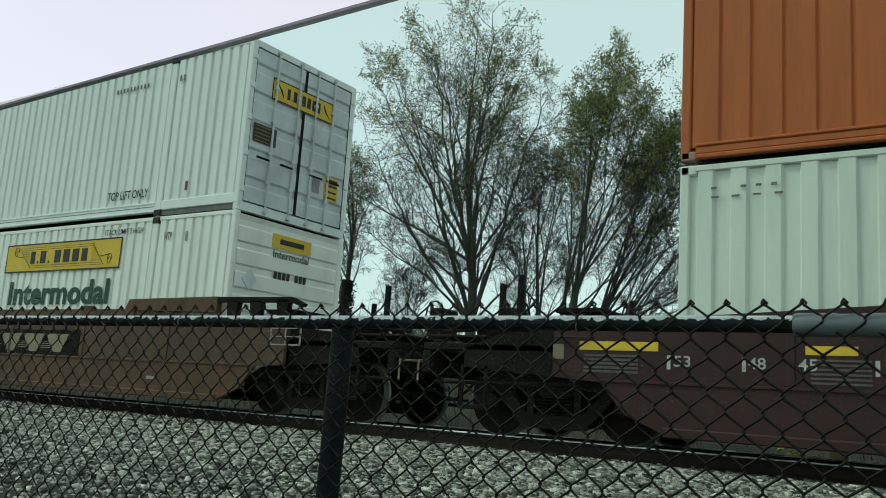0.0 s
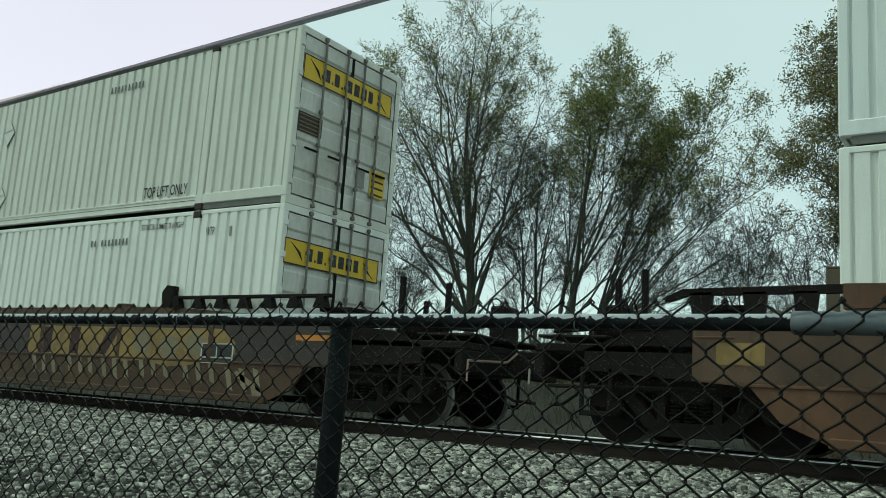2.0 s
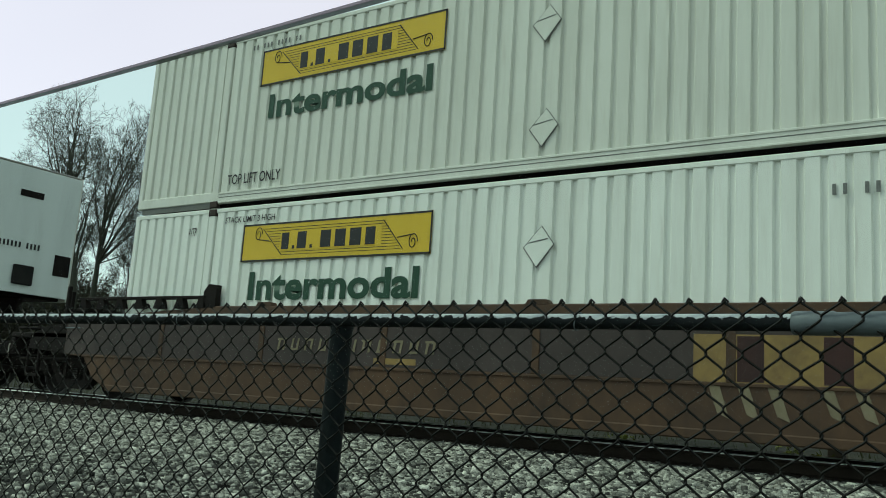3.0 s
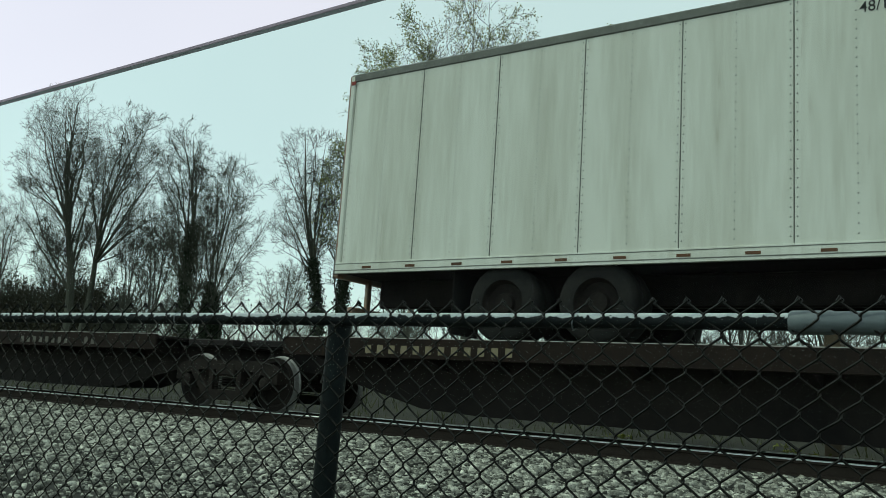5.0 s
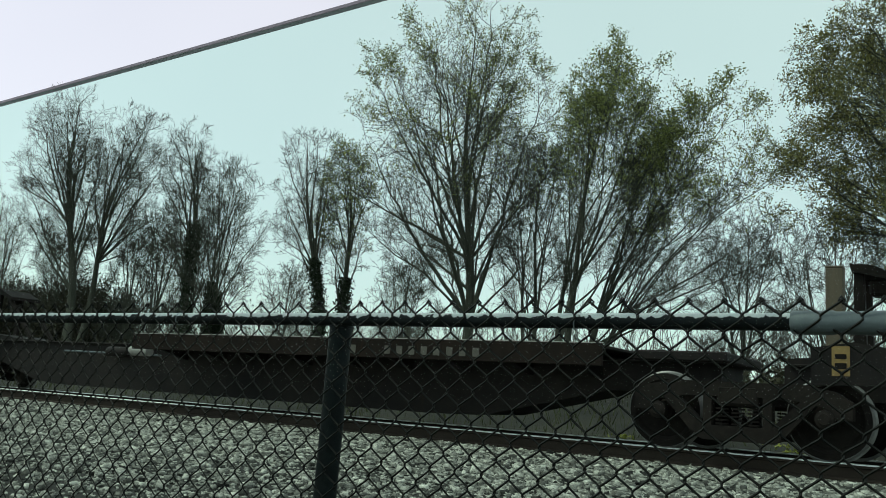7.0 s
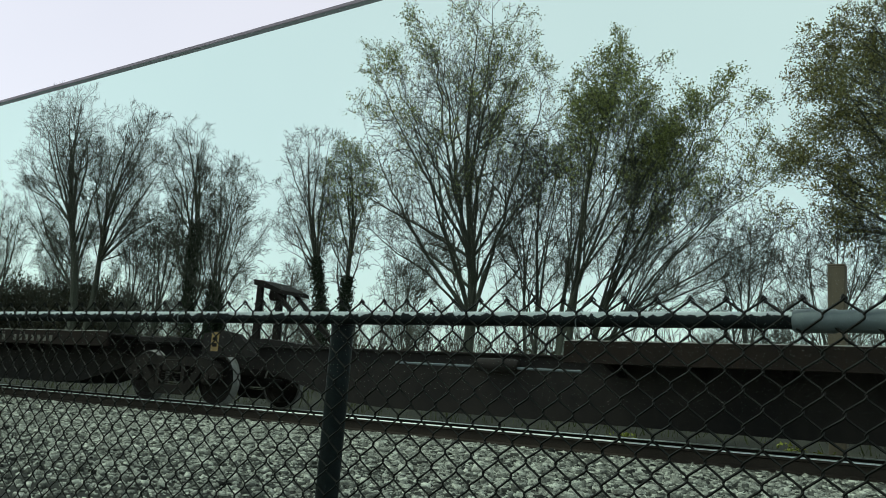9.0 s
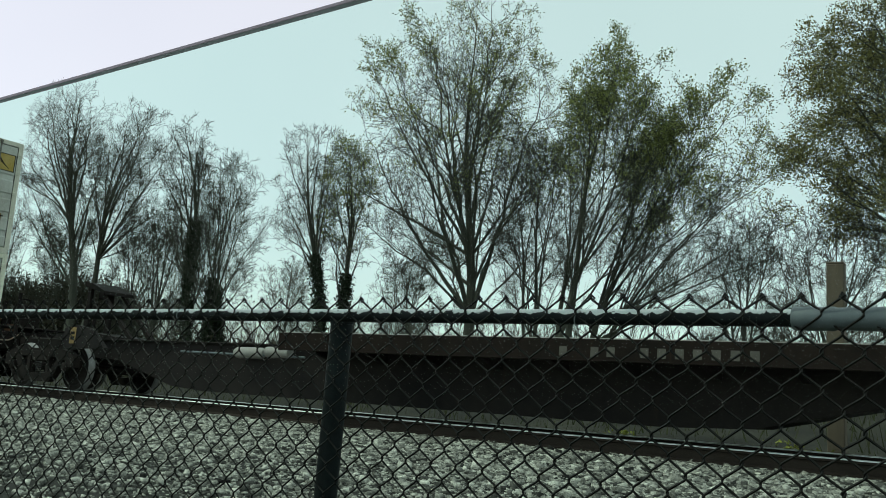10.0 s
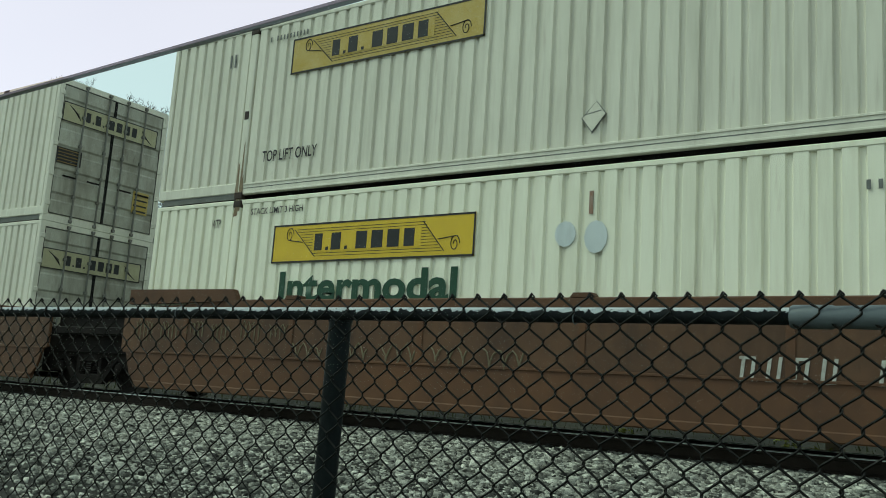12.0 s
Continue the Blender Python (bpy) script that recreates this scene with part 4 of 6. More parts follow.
part("corner_post", Shape().soft(-0.09, 0.004, W_C - 0.10, W_C, 0.05, HC, 0.015), M_WHITE, a_low)
lp = part("logo_panel", Shape().box(0.001, 0.006, 0.84, 1.78, 2.71 - LOW, 2.95 - LOW), M_YELLOW, a_low, "small yellow panel with a plain bar")
part("name_bar", Shape().box(0.007, 0.009, 1.02, 1.60, 2.79 - LOW, 2.88 - LOW), M_BLACK, lp)
letters("Intermodal", 0.010, 0.88, 2.55 - LOW, 0.86, 0.13, M_GREEN, a_low, 0.02, 90)
sh = Shape()
for k in range(8):
    if k != 4:
        sh.box(0.002, 0.006, 0.95 + 0.1 * k, 1.02 + 0.1 * k, 2.20 - LOW, 2.32 - LOW)
part("marking", sh, M_BLACK, a_low)
part("placard_holder", Shape().add([(0.012, 0.42 + a, 2.10 - LOW + b) for a, b in ((-0.17, 0), (0, -0.17), (0.17, 0), (0, 0.17))] + [(0.002, 0.42 + a, 2.10 - LOW + b) for a, b in ((-0.17, 0), (0, -0.17), (0.17, 0), (0, 0.17))],
     [(0, 1, 2, 3), (7, 6, 5, 4), (0, 4, 5, 1), (1, 5, 6, 2), (2, 6, 7, 3), (3, 7, 4, 0)]), M_DOORGREY, a_low, "bent grey-white placard holder")

b_up = container(S_B, UP, HC, M_WHITE_D, "white corrugated steel container with streaked sides, upper of a stack", doors="dark", decals=[
    panel(S_B, -47.95, -44.35, 5.14, 5.74, UP), word(S_B, -47.71, -44.53, 4.57, 4.97, "Intermodal", M_GREEN, UP, 0.032),
    word(S_B, -48.49, -47.31, 3.55, 3.72, "TOP LIFT ONLY", M_BLACK, UP, 0.012), word(S_B, -38.05, -36.89, 3.49, 3.68, "TOP LIFT ONLY", M_BLACK, UP, 0.012),
    ("diamond", S_B * 0 - 8.17, 0.63, 0.26), ("diamond", -8.19, 2.03, 0.26), code(S_B, -39.4, -38.28, 5.60, 0.14, 11, UP), code(S_B, -48.2, -47.1, 5.80, 0.09, 14, UP)], seed=21)
end_panel(b_up, 0.12, 2.38, 5.22 - UP, 5.64 - UP)
end_sign(b_up, 0.10, 0.65, 4.36 - UP, 4.68 - UP, M_BLACK, 5, "notice_plate", "black notice plate with rows of small type")
end_sign(b_up, 1.95, 2.34, 3.72 - UP, 4.19 - UP, M_YELLOW, 4, "warning_plate", "yellow warning plate")
end_sign(b_up, 1.62, 1.80, 3.80 - UP, 4.10 - UP, M_GREYSIGN, 0, "data_plate")
b_low = container(S_B, LOW, HC, M_WHITE, "white corrugated steel container in a railway well", doors="dark", decals=[
    panel(S_B, -47.98, -44.36, 2.27, 2.86, LOW), word(S_B, -47.75, -44.52, 1.67, 2.11, "Intermodal", M_GREEN, LOW, 0.032),
    ("diamond", -8.16, 2.01, 0.27), code(S_B, -39.39, -38.27, 2.68, 0.13, 11, LOW)] + stack_low_words(S_B, LOW), seed=22)
end_panel(b_low, 0.08, 2.37, 2.26 - LOW, 2.66 - LOW)

c_up = container(S_C, UP, HC, M_CREAM, "stained cream-white corrugated container, upper of a stack", doors="dark", decals=[
    panel(S_C, -161.28, -157.72, 5.12, 5.70, UP, M_YELLOW_DIRTY), word(S_C, -161.73, -160.58, 3.75, 3.93, "TOP LIFT ONLY", M_BLACK, UP, 0.012),
    word(S_C, -151.49, -150.39, 3.80, 3.97, "TOP LIFT ONLY", M_BLACK, UP, 0.012), ("diamond", -8.08, 0.60, 0.2), code(S_C, -162.9, -162.5, 5.45, 0.25, 4, UP),
    ("patch", -1.4, 0.45, 0.05, 0.16, M_RED), code(S_C, -161.8, -160.8, 5.75, 0.09, 14, UP), code(S_C, -153.0, -151.9, 5.60, 0.12, 11, UP)], seed=31)
end_panel(c_up, 0.11, 2.44, 5.28 - UP, 5.73 - UP, M_YELLOW_DIRTY)
end_sign(c_up, 1.95, 2.28, 3.80 - UP, 4.18 - UP, M_OCHRE, 0, "warning_plate", "faded yellow warning plate")
for px in (-1.981, -16.154 + 1.981):
    run = Shape()
    for k, (o, z0, z1, w) in enumerate(((-0.05, 0.06, 0.62, 0.045), (0.03, 0.05, 0.95, 0.03), (0.06, 0.08, 0.40, 0.035), (-0.02, -0.28, 0.05, 0.05), (0.04, -0.20, 0.04, 0.03))):
        run.prism([(px + o - w, z0), (px + o + w * 0.8, z0 + 0.02), (px + o + w * 0.3, z1), (px + o - w * 0.2, z1 - 0.06)], -0.0135 - 0.0006 * k, -0.0105)
    part("rust_run", run, M_RUSTRUN, c_up, "brown rust run below and above a casting")
    part("lift_fitting", Shape().soft(px - 0.05, px + 0.05, -0.02, 0.0, 1.32, 1.46, 0.01), M_CASTING, c_up, "dark rusty fitting")
c_low = container(S_C, LOW, HC, M_CREAM_B, "stained cream-white corrugated container in a railway well", doors="dark", decals=[
    panel(S_C, -161.30, -157.68, 2.13, 2.71, LOW, M_YELLOW), word(S_C, -161.09, -157.91, 1.54, 2.00, "Intermodal", M_GREEN, LOW, 0.032),
    ("ring", -8.40, 2.07, 0.14, 0.16), ("ring", -8.0, 2.02, 0.15, 0.2), ("patch", -8.1, 2.30, 0.05, 0.28, M_RUST_RAIL), code(S_C, -153.2, -152.0, 2.65, 0.11, 11, LOW),
    code(S_C, -150.1, -149.2, 2.32, 0.09, 12, LOW)] + stack_low_words(S_C, LOW), seed=32)
end_panel(c_low, 0.11, 2.41, 2.27 - LOW, 2.66 - LOW, M_YELLOW)
d_up = container(S_D, UP, HC, M_CREAM, "weathered cream-white container, upper of a stack", doors="dirty", decals=[], seed=41)
end_panel(d_up, 0.12, 2.38, 5.22 - UP, 5.62 - UP, M_FADED)
end_sign(d_up, 0.10, 0.65, 4.36 - UP, 4.68 - UP, M_BLACK, 5, "notice_plate", "black notice plate with rows of small type")
end_sign(d_up, 1.95, 2.34, 3.72 - UP, 4.19 - UP, M_YELLOW_DIRTY, 4, "warning_plate", "faded yellow warning plate")
d_low = container(S_D, LOW, HC, M_CREAM, "weathered cream-white container in a railway well", doors="dirty", decals=[], seed=42)
end_panel(d_low, 0.10, 2.37, 2.26 - LOW, 2.66 - LOW, M_FADED)

# forty-foot pair ahead
S_O = -3.35 + 12.19
o_up = container(S_O, UP + 0.02, HC, M_ORANGE, "rust-orange steel container on a paler one", length=12.19, pitch=0.34, depth=0.024, flat=0.88, posts=0, doors="", seed=51)
o_low = container(S_O, LOW, HC - 0.02, M_MINT, "pale mint-white corrugated container with black scuffs", length=12.19, pitch=0.36, depth=0.036, flat=0.5, posts=0, doors="", decals=[
    code(S_O, -3.0, -2.2, 2.86, 0.03, 5, LOW), code(S_O, -3.0, -2.1, 2.76, 0.025, 4, LOW)], seed=52)
for c, p in ((o_up, M_ORANGE), (o_low, M_MINT)):
    for yy in (0.0, W_C - 0.16):
        for xx in (-12.19, -0.18):
            for zz in (0.0, HC - 0.14):
                part("corner_casting", Shape().soft(xx - 0.004, xx + 0.18, yy - 0.004, yy + 0.165, zz, zz + 0.12, 0.02), p if zz > 1 else M_RUST_RAIL, c)


# ---------------------------------------------------------------- well cars
def well_car(s, paint, label, cargo=16.154, lead=True, trail=True, open_end=False, plates=True, seed=0):
    """A well car; s is the middle of its well. Its sides hide the foot of the lower container."""
    c = rolling("well_car", s, MID, 0.0, label, "railway car", "well cars of the train")
    h = cargo / 2
    tc = h + 1.60
    full = [(h + 0.05, 0.155), (h + 0.55, 0.36), (h + 0.85, 0.70), (h + 1.45, 0.74), (h + 1.45, 1.35), (h - 2.2, 1.56)]
    shared = lambda e: [(h + e - 0.50, 0.155), (h + e - 0.28, 0.36), (h + e - 0.14, 0.70), (h + e, 0.74), (h + e, 1.42), (h - 2.2, 1.56)]
    ahead, behind = full if lead else shared(0.93), full if trail else shared(0.38)
    side = ahead + [(-x, z) for x, z in reversed(behind)]
    e1, e0 = ahead[3][0] - 0.01, -behind[3][0] + 0.01
    for sg in (-1, 1):
        y0, y1 = (-1.40, -1.35) if sg < 0 else (1.35, 1.40)
        part("side_wall", Shape().prism(side, y0, y1), paint, c)
        ya, yb = (-1.435, -1.30) if sg < 0 else (1.30, 1.435)
        part("top_chord", Shape().soft(-h + 2.1, h - 2.1, ya, yb, 1.44, 1.57, 0.015), paint, c)
        part("bottom_chord", Shape().soft(-behind[0][0] - 0.05, ahead[0][0] + 0.05, ya, yb, 0.14, 0.25, 0.015), paint, c)
        yc, yd = (-1.418, -1.40) if sg < 0 else (1.40, 1.418)
        part("mid_seam", Shape().soft(-behind[2][0] - 0.05, ahead[2][0] + 0.05, yc, yd, 0.70, 0.735, 0.006), paint, c)
        ye, yf = (-1.403, -1.398) if sg < 0 else (1.398, 1.403)
        part("upper_plate", Shape().prism([(e0, 0.745), (e1, 0.745), (e1, 1.34), (h - 2.2, 1.445), (-h + 2.2, 1.445), (e0, 1.34)], ye, yf), M_DUSTY_GREY if open_end else M_OXIDE_DARK if cargo < 14 else M_OXIDE if paint == M_OXIDE_RED else M_DUSTY, c, "dustier upper side plate")
        for k in range(7):
            xr = -h + 1.2 + k * (2 * h - 2.4) / 6
            part("rib", Shape().soft(xr - 0.05, xr + 0.05, yc, yd, 0.74, 1.44, 0.006), paint, c)
            if k % 2:
                part("lift_lug", Shape().prism([(xr - 0.16, 1.57), (xr + 0.16, 1.57), (xr + 0.12, 1.625), (xr - 0.12, 1.625)], ya, yb), paint, c)
    for k in range(5):
        xx = -h + 0.8 + k * (2 * h - 1.6) / 4
        part("well_beam", Shape().soft(xx - 0.2, xx + 0.2, -1.35, 1.35, 0.20, 0.275, 0.01), M_STEEL_DARK, c)
    for d, on in ((1, lead), (-1, trail)):
        if not on:
            continue
        e = h + 0.05
        X = lambda a: d * a
        sh = Shape()
        a0, a1 = sorted((X(e + 0.1), X(e + 3.0)))
        sh.soft(a0, a1, -0.35, 0.35, 0.70, 1.05, 0.03)
        part("draft_sill", sh, M_STEEL_DARK, c)
        a0, a1 = sorted((X(e + 0.3), X(e + 3.35)))
        part("end_deck", Shape().soft(a0, a1, -1.30, 1.30, 1.02, 1.12, 0.015), M_STEEL_DARK, c)
        a0, a1 = sorted((X(e + 3.22), X(e + 3.36)))
        part("end_sill", Shape().soft(a0, a1, -1.30, -0.16, 0.72, 1.02, 0.02).soft(a0, a1, 0.16, 1.30, 0.72, 1.02, 0.02), M_STEEL_DARK, c)
        part("uncoupling_lever", Shape().tube([(X(e + 3.42), -1.28, 0.62), (X(e + 3.42), -1.28, 0.88), (X(e + 3.42), -0.3, 0.92), (X(e + 3.46), -0.1, 1.06)], 0.016, 6), M_RUST_RAIL, c)
        part("crossover_grating", Shape().soft(*sorted((X(e + 2.5), X(e + 3.4))), -1.15, 1.15, 1.20, 1.235, 0.008), M_SPINE, c)
        part("brake_pipe", Shape().tube([(X(e + 1.2), -1.1, 1.30), (X(e + 2.4), -1.1, 1.33), (X(e + 3.3), -0.9, 1.30)], 0.028, 8).tube([(X(e + 1.2), -1.2, 0.66), (X(e + 3.2), -1.2, 0.62)], 0.022, 8), M_TRUCK, c, "", True)
        for sg in (-1, 1):
            ya, yb = sorted((sg * 1.30, sg * 1.26))
            part("end_side_plate", Shape().prism([(X(e + 1.40), 0.74), (X(e + 1.40), 1.30), (X(e + 2.2), 1.24), (X(e + 2.7), 1.05), (X(e + 2.7), 0.82)], ya, yb), M_STEEL_DARK, c)
            part("step_frame", Shape().soft(*sorted((X(e + 2.35), X(e + 2.75))), ya, yb, 0.30, 0.36, 0.01).soft(*sorted((X(e + 2.35), X(e + 2.40))), ya, yb, 0.33, 0.85, 0.01).soft(*sorted((X(e + 2.70), X(e + 2.75))), ya, yb, 0.33, 0.85, 0.01), M_STEEL_DARK, c)
        part("brake_beam", Shape().soft(*sorted((X(e + 0.2), X(e + 0.5))), -1.0, 1.0, 0.30, 0.62, 0.03).soft(*sorted((X(e + 1.35), X(e + 1.85))), -0.8, 0.8, 0.25, 0.62, 0.03), M_STEEL_DARK, c)
        part("air_tank", Shape().tube([(X(e + 2.0), -0.85, 1.30), (X(e + 2.06), -0.85, 1.30), (X(e + 2.7), -0.85, 1.30), (X(e + 2.76), -0.85, 1.30)], [0.09, 0.14, 0.14, 0.09], 14), M_STEEL_DARK, c, "", True)
        part("bolster_shear_plate", Shape().prism([(X(e + 0.25), 0.75), (X(e + 0.25), 1.40), (X(e + 0.9), 1.12), (X(e + 2.6), 1.08), (X(e + 2.6), 0.85)], -0.9, 0.9), M_STEEL_DARK, c)
        # raised guide plates beside the container's end
        for sg in (-1, 1):
            y0, y1 = (-1.44, -1.34) if sg < 0 else (1.34, 1.44)
            if open_end:
                g = Shape()
                a0, a1 = sorted((X(h - 2.25), X(h + 1.2)))
                g.soft(a0, a1, y0, y1, 1.69, 1.74, 0.01)
                for k in range(7):
                    xx = X(h - 2.1 + k * 0.52)
                    g.prism([(xx - 0.13, 1.54), (xx + 0.13, 1.54), (xx + 0.06, 1.70), (xx - 0.06, 1.70)], y0, y1)
                part("guide_plate", g, M_STEEL_DARK, c)
                xx = X(h - 2.3)
                part("stop_bracket", Shape().prism([(xx - 0.13, 1.55), (xx + 0.13, 1.55), (xx + 0.13, 1.90), (xx - 0.05, 1.92), (xx - 0.16, 1.80)], y0, y1), M_STEEL_DARK, c)
            elif plates:
                part("guide_plate", Shape().prism([(X(h - 2.35), 1.55), (X(h - 2.24), 1.73), (X(h - 0.05), 1.75), (X(h - 0.05), 1.50)], y0, y1), paint, c)
                g = Shape().prism([(X(h - 0.05), 1.66), (X(h - 0.05), 1.745), (X(h + 1.55), 1.72), (X(h + 1.78), 1.62), (X(h + 1.74), 1.58), (X(h + 1.5), 1.65)], y0, y1)
                for xx in (h + 0.22, h + 0.72, h + 1.28):
                    g.prism([(X(xx), 1.34), (X(xx + 0.16), 1.34), (X(xx + 0.20), 1.68), (X(xx - 0.04), 1.68)], y0, y1)
                part("guide_bracket", g, M_STEEL_DARK, c, "open dark bracket")
            part("grab_iron", Shape().tube([(X(h + 1.0), y0, 0.95), (X(h + 1.0), y0 - 0.05 * -sg * -1, 0.95), (X(h + 1.42), y0 - 0.05 * -sg * -1, 0.95), (X(h + 1.42), y0, 0.95)], 0.012, 6), paint if not open_end else M_GALV, c)
            part("ladder_rung", Shape().tube([(X(h + 1.0), y0, 1.20), (X(h + 1.42), y0, 1.20)], 0.012, 6), paint if not open_end else M_GALV, c)
        part("cross_walk", Shape().soft(*sorted((X(h + 0.9), X(h + 1.5))), -1.3, 1.3, 1.50, 1.56, 0.01), M_STEEL_DARK, c)
        for px, py, top in ((h + 2.15, -1.0, 2.02), (h + 2.65, -0.6, 1.98), (h + 1.35, 0.7, 1.90)):
            part("stanchion", Shape().soft(X(px) - 0.035, X(px) + 0.035, py - 0.035, py + 0.035, 1.0, top, 0.008), M_STEEL_DARK, c)
        part("brake_box", Shape().soft(*sorted((X(h + 2.9), X(h + 3.15))), 0.1, 0.55, 1.1, 1.75, 0.03), M_STEEL_DARK, c)
        wl_ = Shape()
        wl_.tube([(X(h + 2.88), 0.32 + 0.26 * math.cos(a), 1.62 + 0.26 * math.sin(a)) for a in [k * 0.5236 for k in range(13)]], 0.014, 6)
        for k in range(3):
            a = k * 1.047
            wl_.tube([(X(h + 2.88), 0.32 + 0.26 * math.cos(a), 1.62 + 0.26 * math.sin(a)), (X(h + 2.88), 0.32 - 0.26 * math.cos(a), 1.62 - 0.26 * math.sin(a))], 0.010, 6)
        part("brake_wheel", wl_, M_STEEL_DARK, c)
        part("coupler", Shape().prism([(X(e + 2.7), 0.72), (X(e + 3.45), 0.72), (X(e + 3.6), 0.80), (X(e + 3.6), 1.0), (X(e + 3.3), 1.02), (X(e + 2.7), 0.98)], -0.14, 0.14), M_TRUCK, c)
        part("air_hose", Shape().tube([(X(e + 3.0), -0.30, 0.80), (X(e + 3.25), -0.32, 0.55), (X(e + 3.5), -0.2, 0.42), (X(e + 3.75), -0.05, 0.40)], 0.022, 8), M_RUBBER, c, "", True)
        truck(c, X(tc))
    return c


def car_marks(c, shapes):
    for name, label, material, boxes in shapes:
        sh = Shape()
        for x0, x1, z0, z1 in boxes:
            sh.box(x0, x1, -1.409, -1.4005, z0, z1)
        part(name, sh, material, c, label)


def car_code(c, x0, x1, z0, z1, n, material, slant=0.03):
    """A reporting mark, as plain slanted bars."""
    sh, step = Shape(), (x1 - x0) / n
    for i in range(n):
        if i == 4:
            continue
        a = x0 + i * step
        for o in (0.0, 0.40):
            sh.prism([(a + step * o, z0), (a + step * (o + 0.14), z0), (a + step * (o + 0.14) + slant, z1), (a + step * o + slant, z1)], -1.4135, -1.4095)
        sh.box(a, a + step * 0.56, -1.4145, -1.4098, *((z0, z0 + 0.03) if i % 2 else (z1 - 0.03, z1)))
    part("reporting_mark", sh, material, c, "stencilled mark, plain bars")


def scribble(c, x0, x1, z0, z1, seed, material, loops=5, thick=0.009):
    """A sprayed scrawl: one wandering looping line."""
    r_ = random.Random(seed)
    pts, n = [], loops * 7
    for k in range(n):
        f = k / (n - 1)
        a = k * 0.9 + r_.uniform(-0.2, 0.2)
        pts.append((x0 + (x1 - x0) * f + 0.06 * (x1 - x0) * math.sin(a), -1.4085, (z0 + z1) / 2 + (z1 - z0) / 2 * math.cos(a) * r_.uniform(0.5, 1)))
    part("scrawl", Shape().tube(pts, thick, 4), material, c, "thin sprayed scrawl")


mid_a, mid_b, mid_c, mid_d = (v - 8.077 for v in (S_A, S_B, S_C, S_D))
mid_o = S_O - 6.095
car_o = well_car(mid_o, M_OXIDE_DARK, "dark maroon well car with yellow decals", 12.19, True, True, plates=False, seed=1)
car_marks(car_o, [("reflector", "yellow reflective strip", M_YELLOW, [(-4.46 - mid_o, -3.52 - mid_o, 1.06, 1.16)]),
                  ("warning_panel", "yellow strip over rows of small type", M_YELLOW, [(-2.0 - mid_o, -1.52 - mid_o, 1.06, 1.15)]),
                  ("label_plate", "pale label plate", M_PALE, [(-4.80 - mid_o, -4.66 - mid_o, 0.95, 1.12)]),
                  ("marking", "rows of small type", M_FAINT, [(-4.40 - mid_o, -3.75 - mid_o, 0.99 - k * 0.045, 1.015 - k * 0.045) for k in range(5)] + [(-1.95 - mid_o, -1.40 - mid_o, 1.0 - k * 0.045, 1.02 - k * 0.045) for k in range(6)]),
                  ("marking", "white load marks", M_WHITEPAINT, [(-3.42 - mid_o + o, -3.38 - mid_o + o, 0.87, 1.02) for o in (0, 0.80, 1.27, 2.05)])])
for text, s0 in (("53", -3.34), ("48", -2.56), ("45", -2.07)):
    letters(text, s0 - mid_o, -1.410, 0.90, 0.18, 0.12, M_WHITEPAINT, car_o, 0.01)
car_a = well_car(mid_a, M_OXIDE, "brown oxide well car with sprayed scrawls", seed=2)
part("stencil_board", Shape().box(-23.75 - mid_a, -20.55 - mid_a, -1.409, -1.4005, 0.74, 1.08), M_BROWN_B, car_a, "dark painted board")
car_code(car_a, -23.56 - mid_a, -20.71 - mid_a, 0.79, 1.01, 11, M_WHITEPAINT)
car_marks(car_a, [("stencil_box", "pale outlined stencil box", M_GREYSIGN, [(-9.46 - mid_a, -8.84 - mid_a, 1.02, 1.04), (-9.46 - mid_a, -8.84 - mid_a, 1.26, 1.28), (-9.46 - mid_a, -9.43 - mid_a, 1.02, 1.28), (-8.87 - mid_a, -8.84 - mid_a, 1.02, 1.28), (-9.16 - mid_a, -9.14 - mid_a, 1.02, 1.28), (-9.46 - mid_a, -8.84 - mid_a, 1.14, 1.155)]),
                  ("label_plate", "small pale plate", M_GREYSIGN, [(-12.2 - mid_a, -12.0 - mid_a, 0.42, 0.47)])])
sh = Shape()
for k in range(3):
    a = -16.72 - mid_a + k * 0.76
    sh.prism([(a + 0.22, 0.79), (a + 0.50, 0.79), (a + 0.70, 1.12), (a + 0.02, 1.12)], -1.4165, -1.4045)
for k in range(4):
    sh.box(-16.30 - mid_a, -14.75 - mid_a, -1.4120, -1.4045, 0.86 + 0.035 * k, 0.872 + 0.035 * k)
part("emblem_board", Shape().box(-16.95 - mid_a, -14.15 - mid_a, -1.409, -1.4005, 0.70, 1.19), M_STEEL_DARK, car_a, "black board behind pale emblem blocks")
car_marks(car_a, [("paint_patch", "orange-brown painted-out patch", M_OCHRE, [(-27.95 - mid_a, -27.45 - mid_a, 0.92, 1.15)])])
part("emblem", sh, M_CREAMSIGN, car_a, "pale block emblem")
scribble(car_a, -23.95 - mid_a, -23.25 - mid_a, 0.50, 0.68, 3, M_GREYSIGN, 4)
scribble(car_a, -22.15 - mid_a, -21.35 - mid_a, 0.38, 0.66, 4, M_GREYSIGN, 5)
car_b = well_car(mid_b, M_BROWN_B, "weathered brown well car with ochre spray paint", open_end=True, seed=3)
g = Shape().prism([(x - mid_b, z) for x, z in ((-40.76, 0.74), (-38.4, 0.73), (-37.9, 0.66), (-37.3, 0.70), (-36.8, 0.60), (-36.1, 0.66), (-35.6, 0.72), (-35.2, 0.84), (-35.22, 1.02), (-35.5, 1.22), (-40.76, 1.24))], -1.4085, -1.4005)
part("spray_paint", g, M_OCHRE, car_b, "wide ochre painted field")
g = Shape()
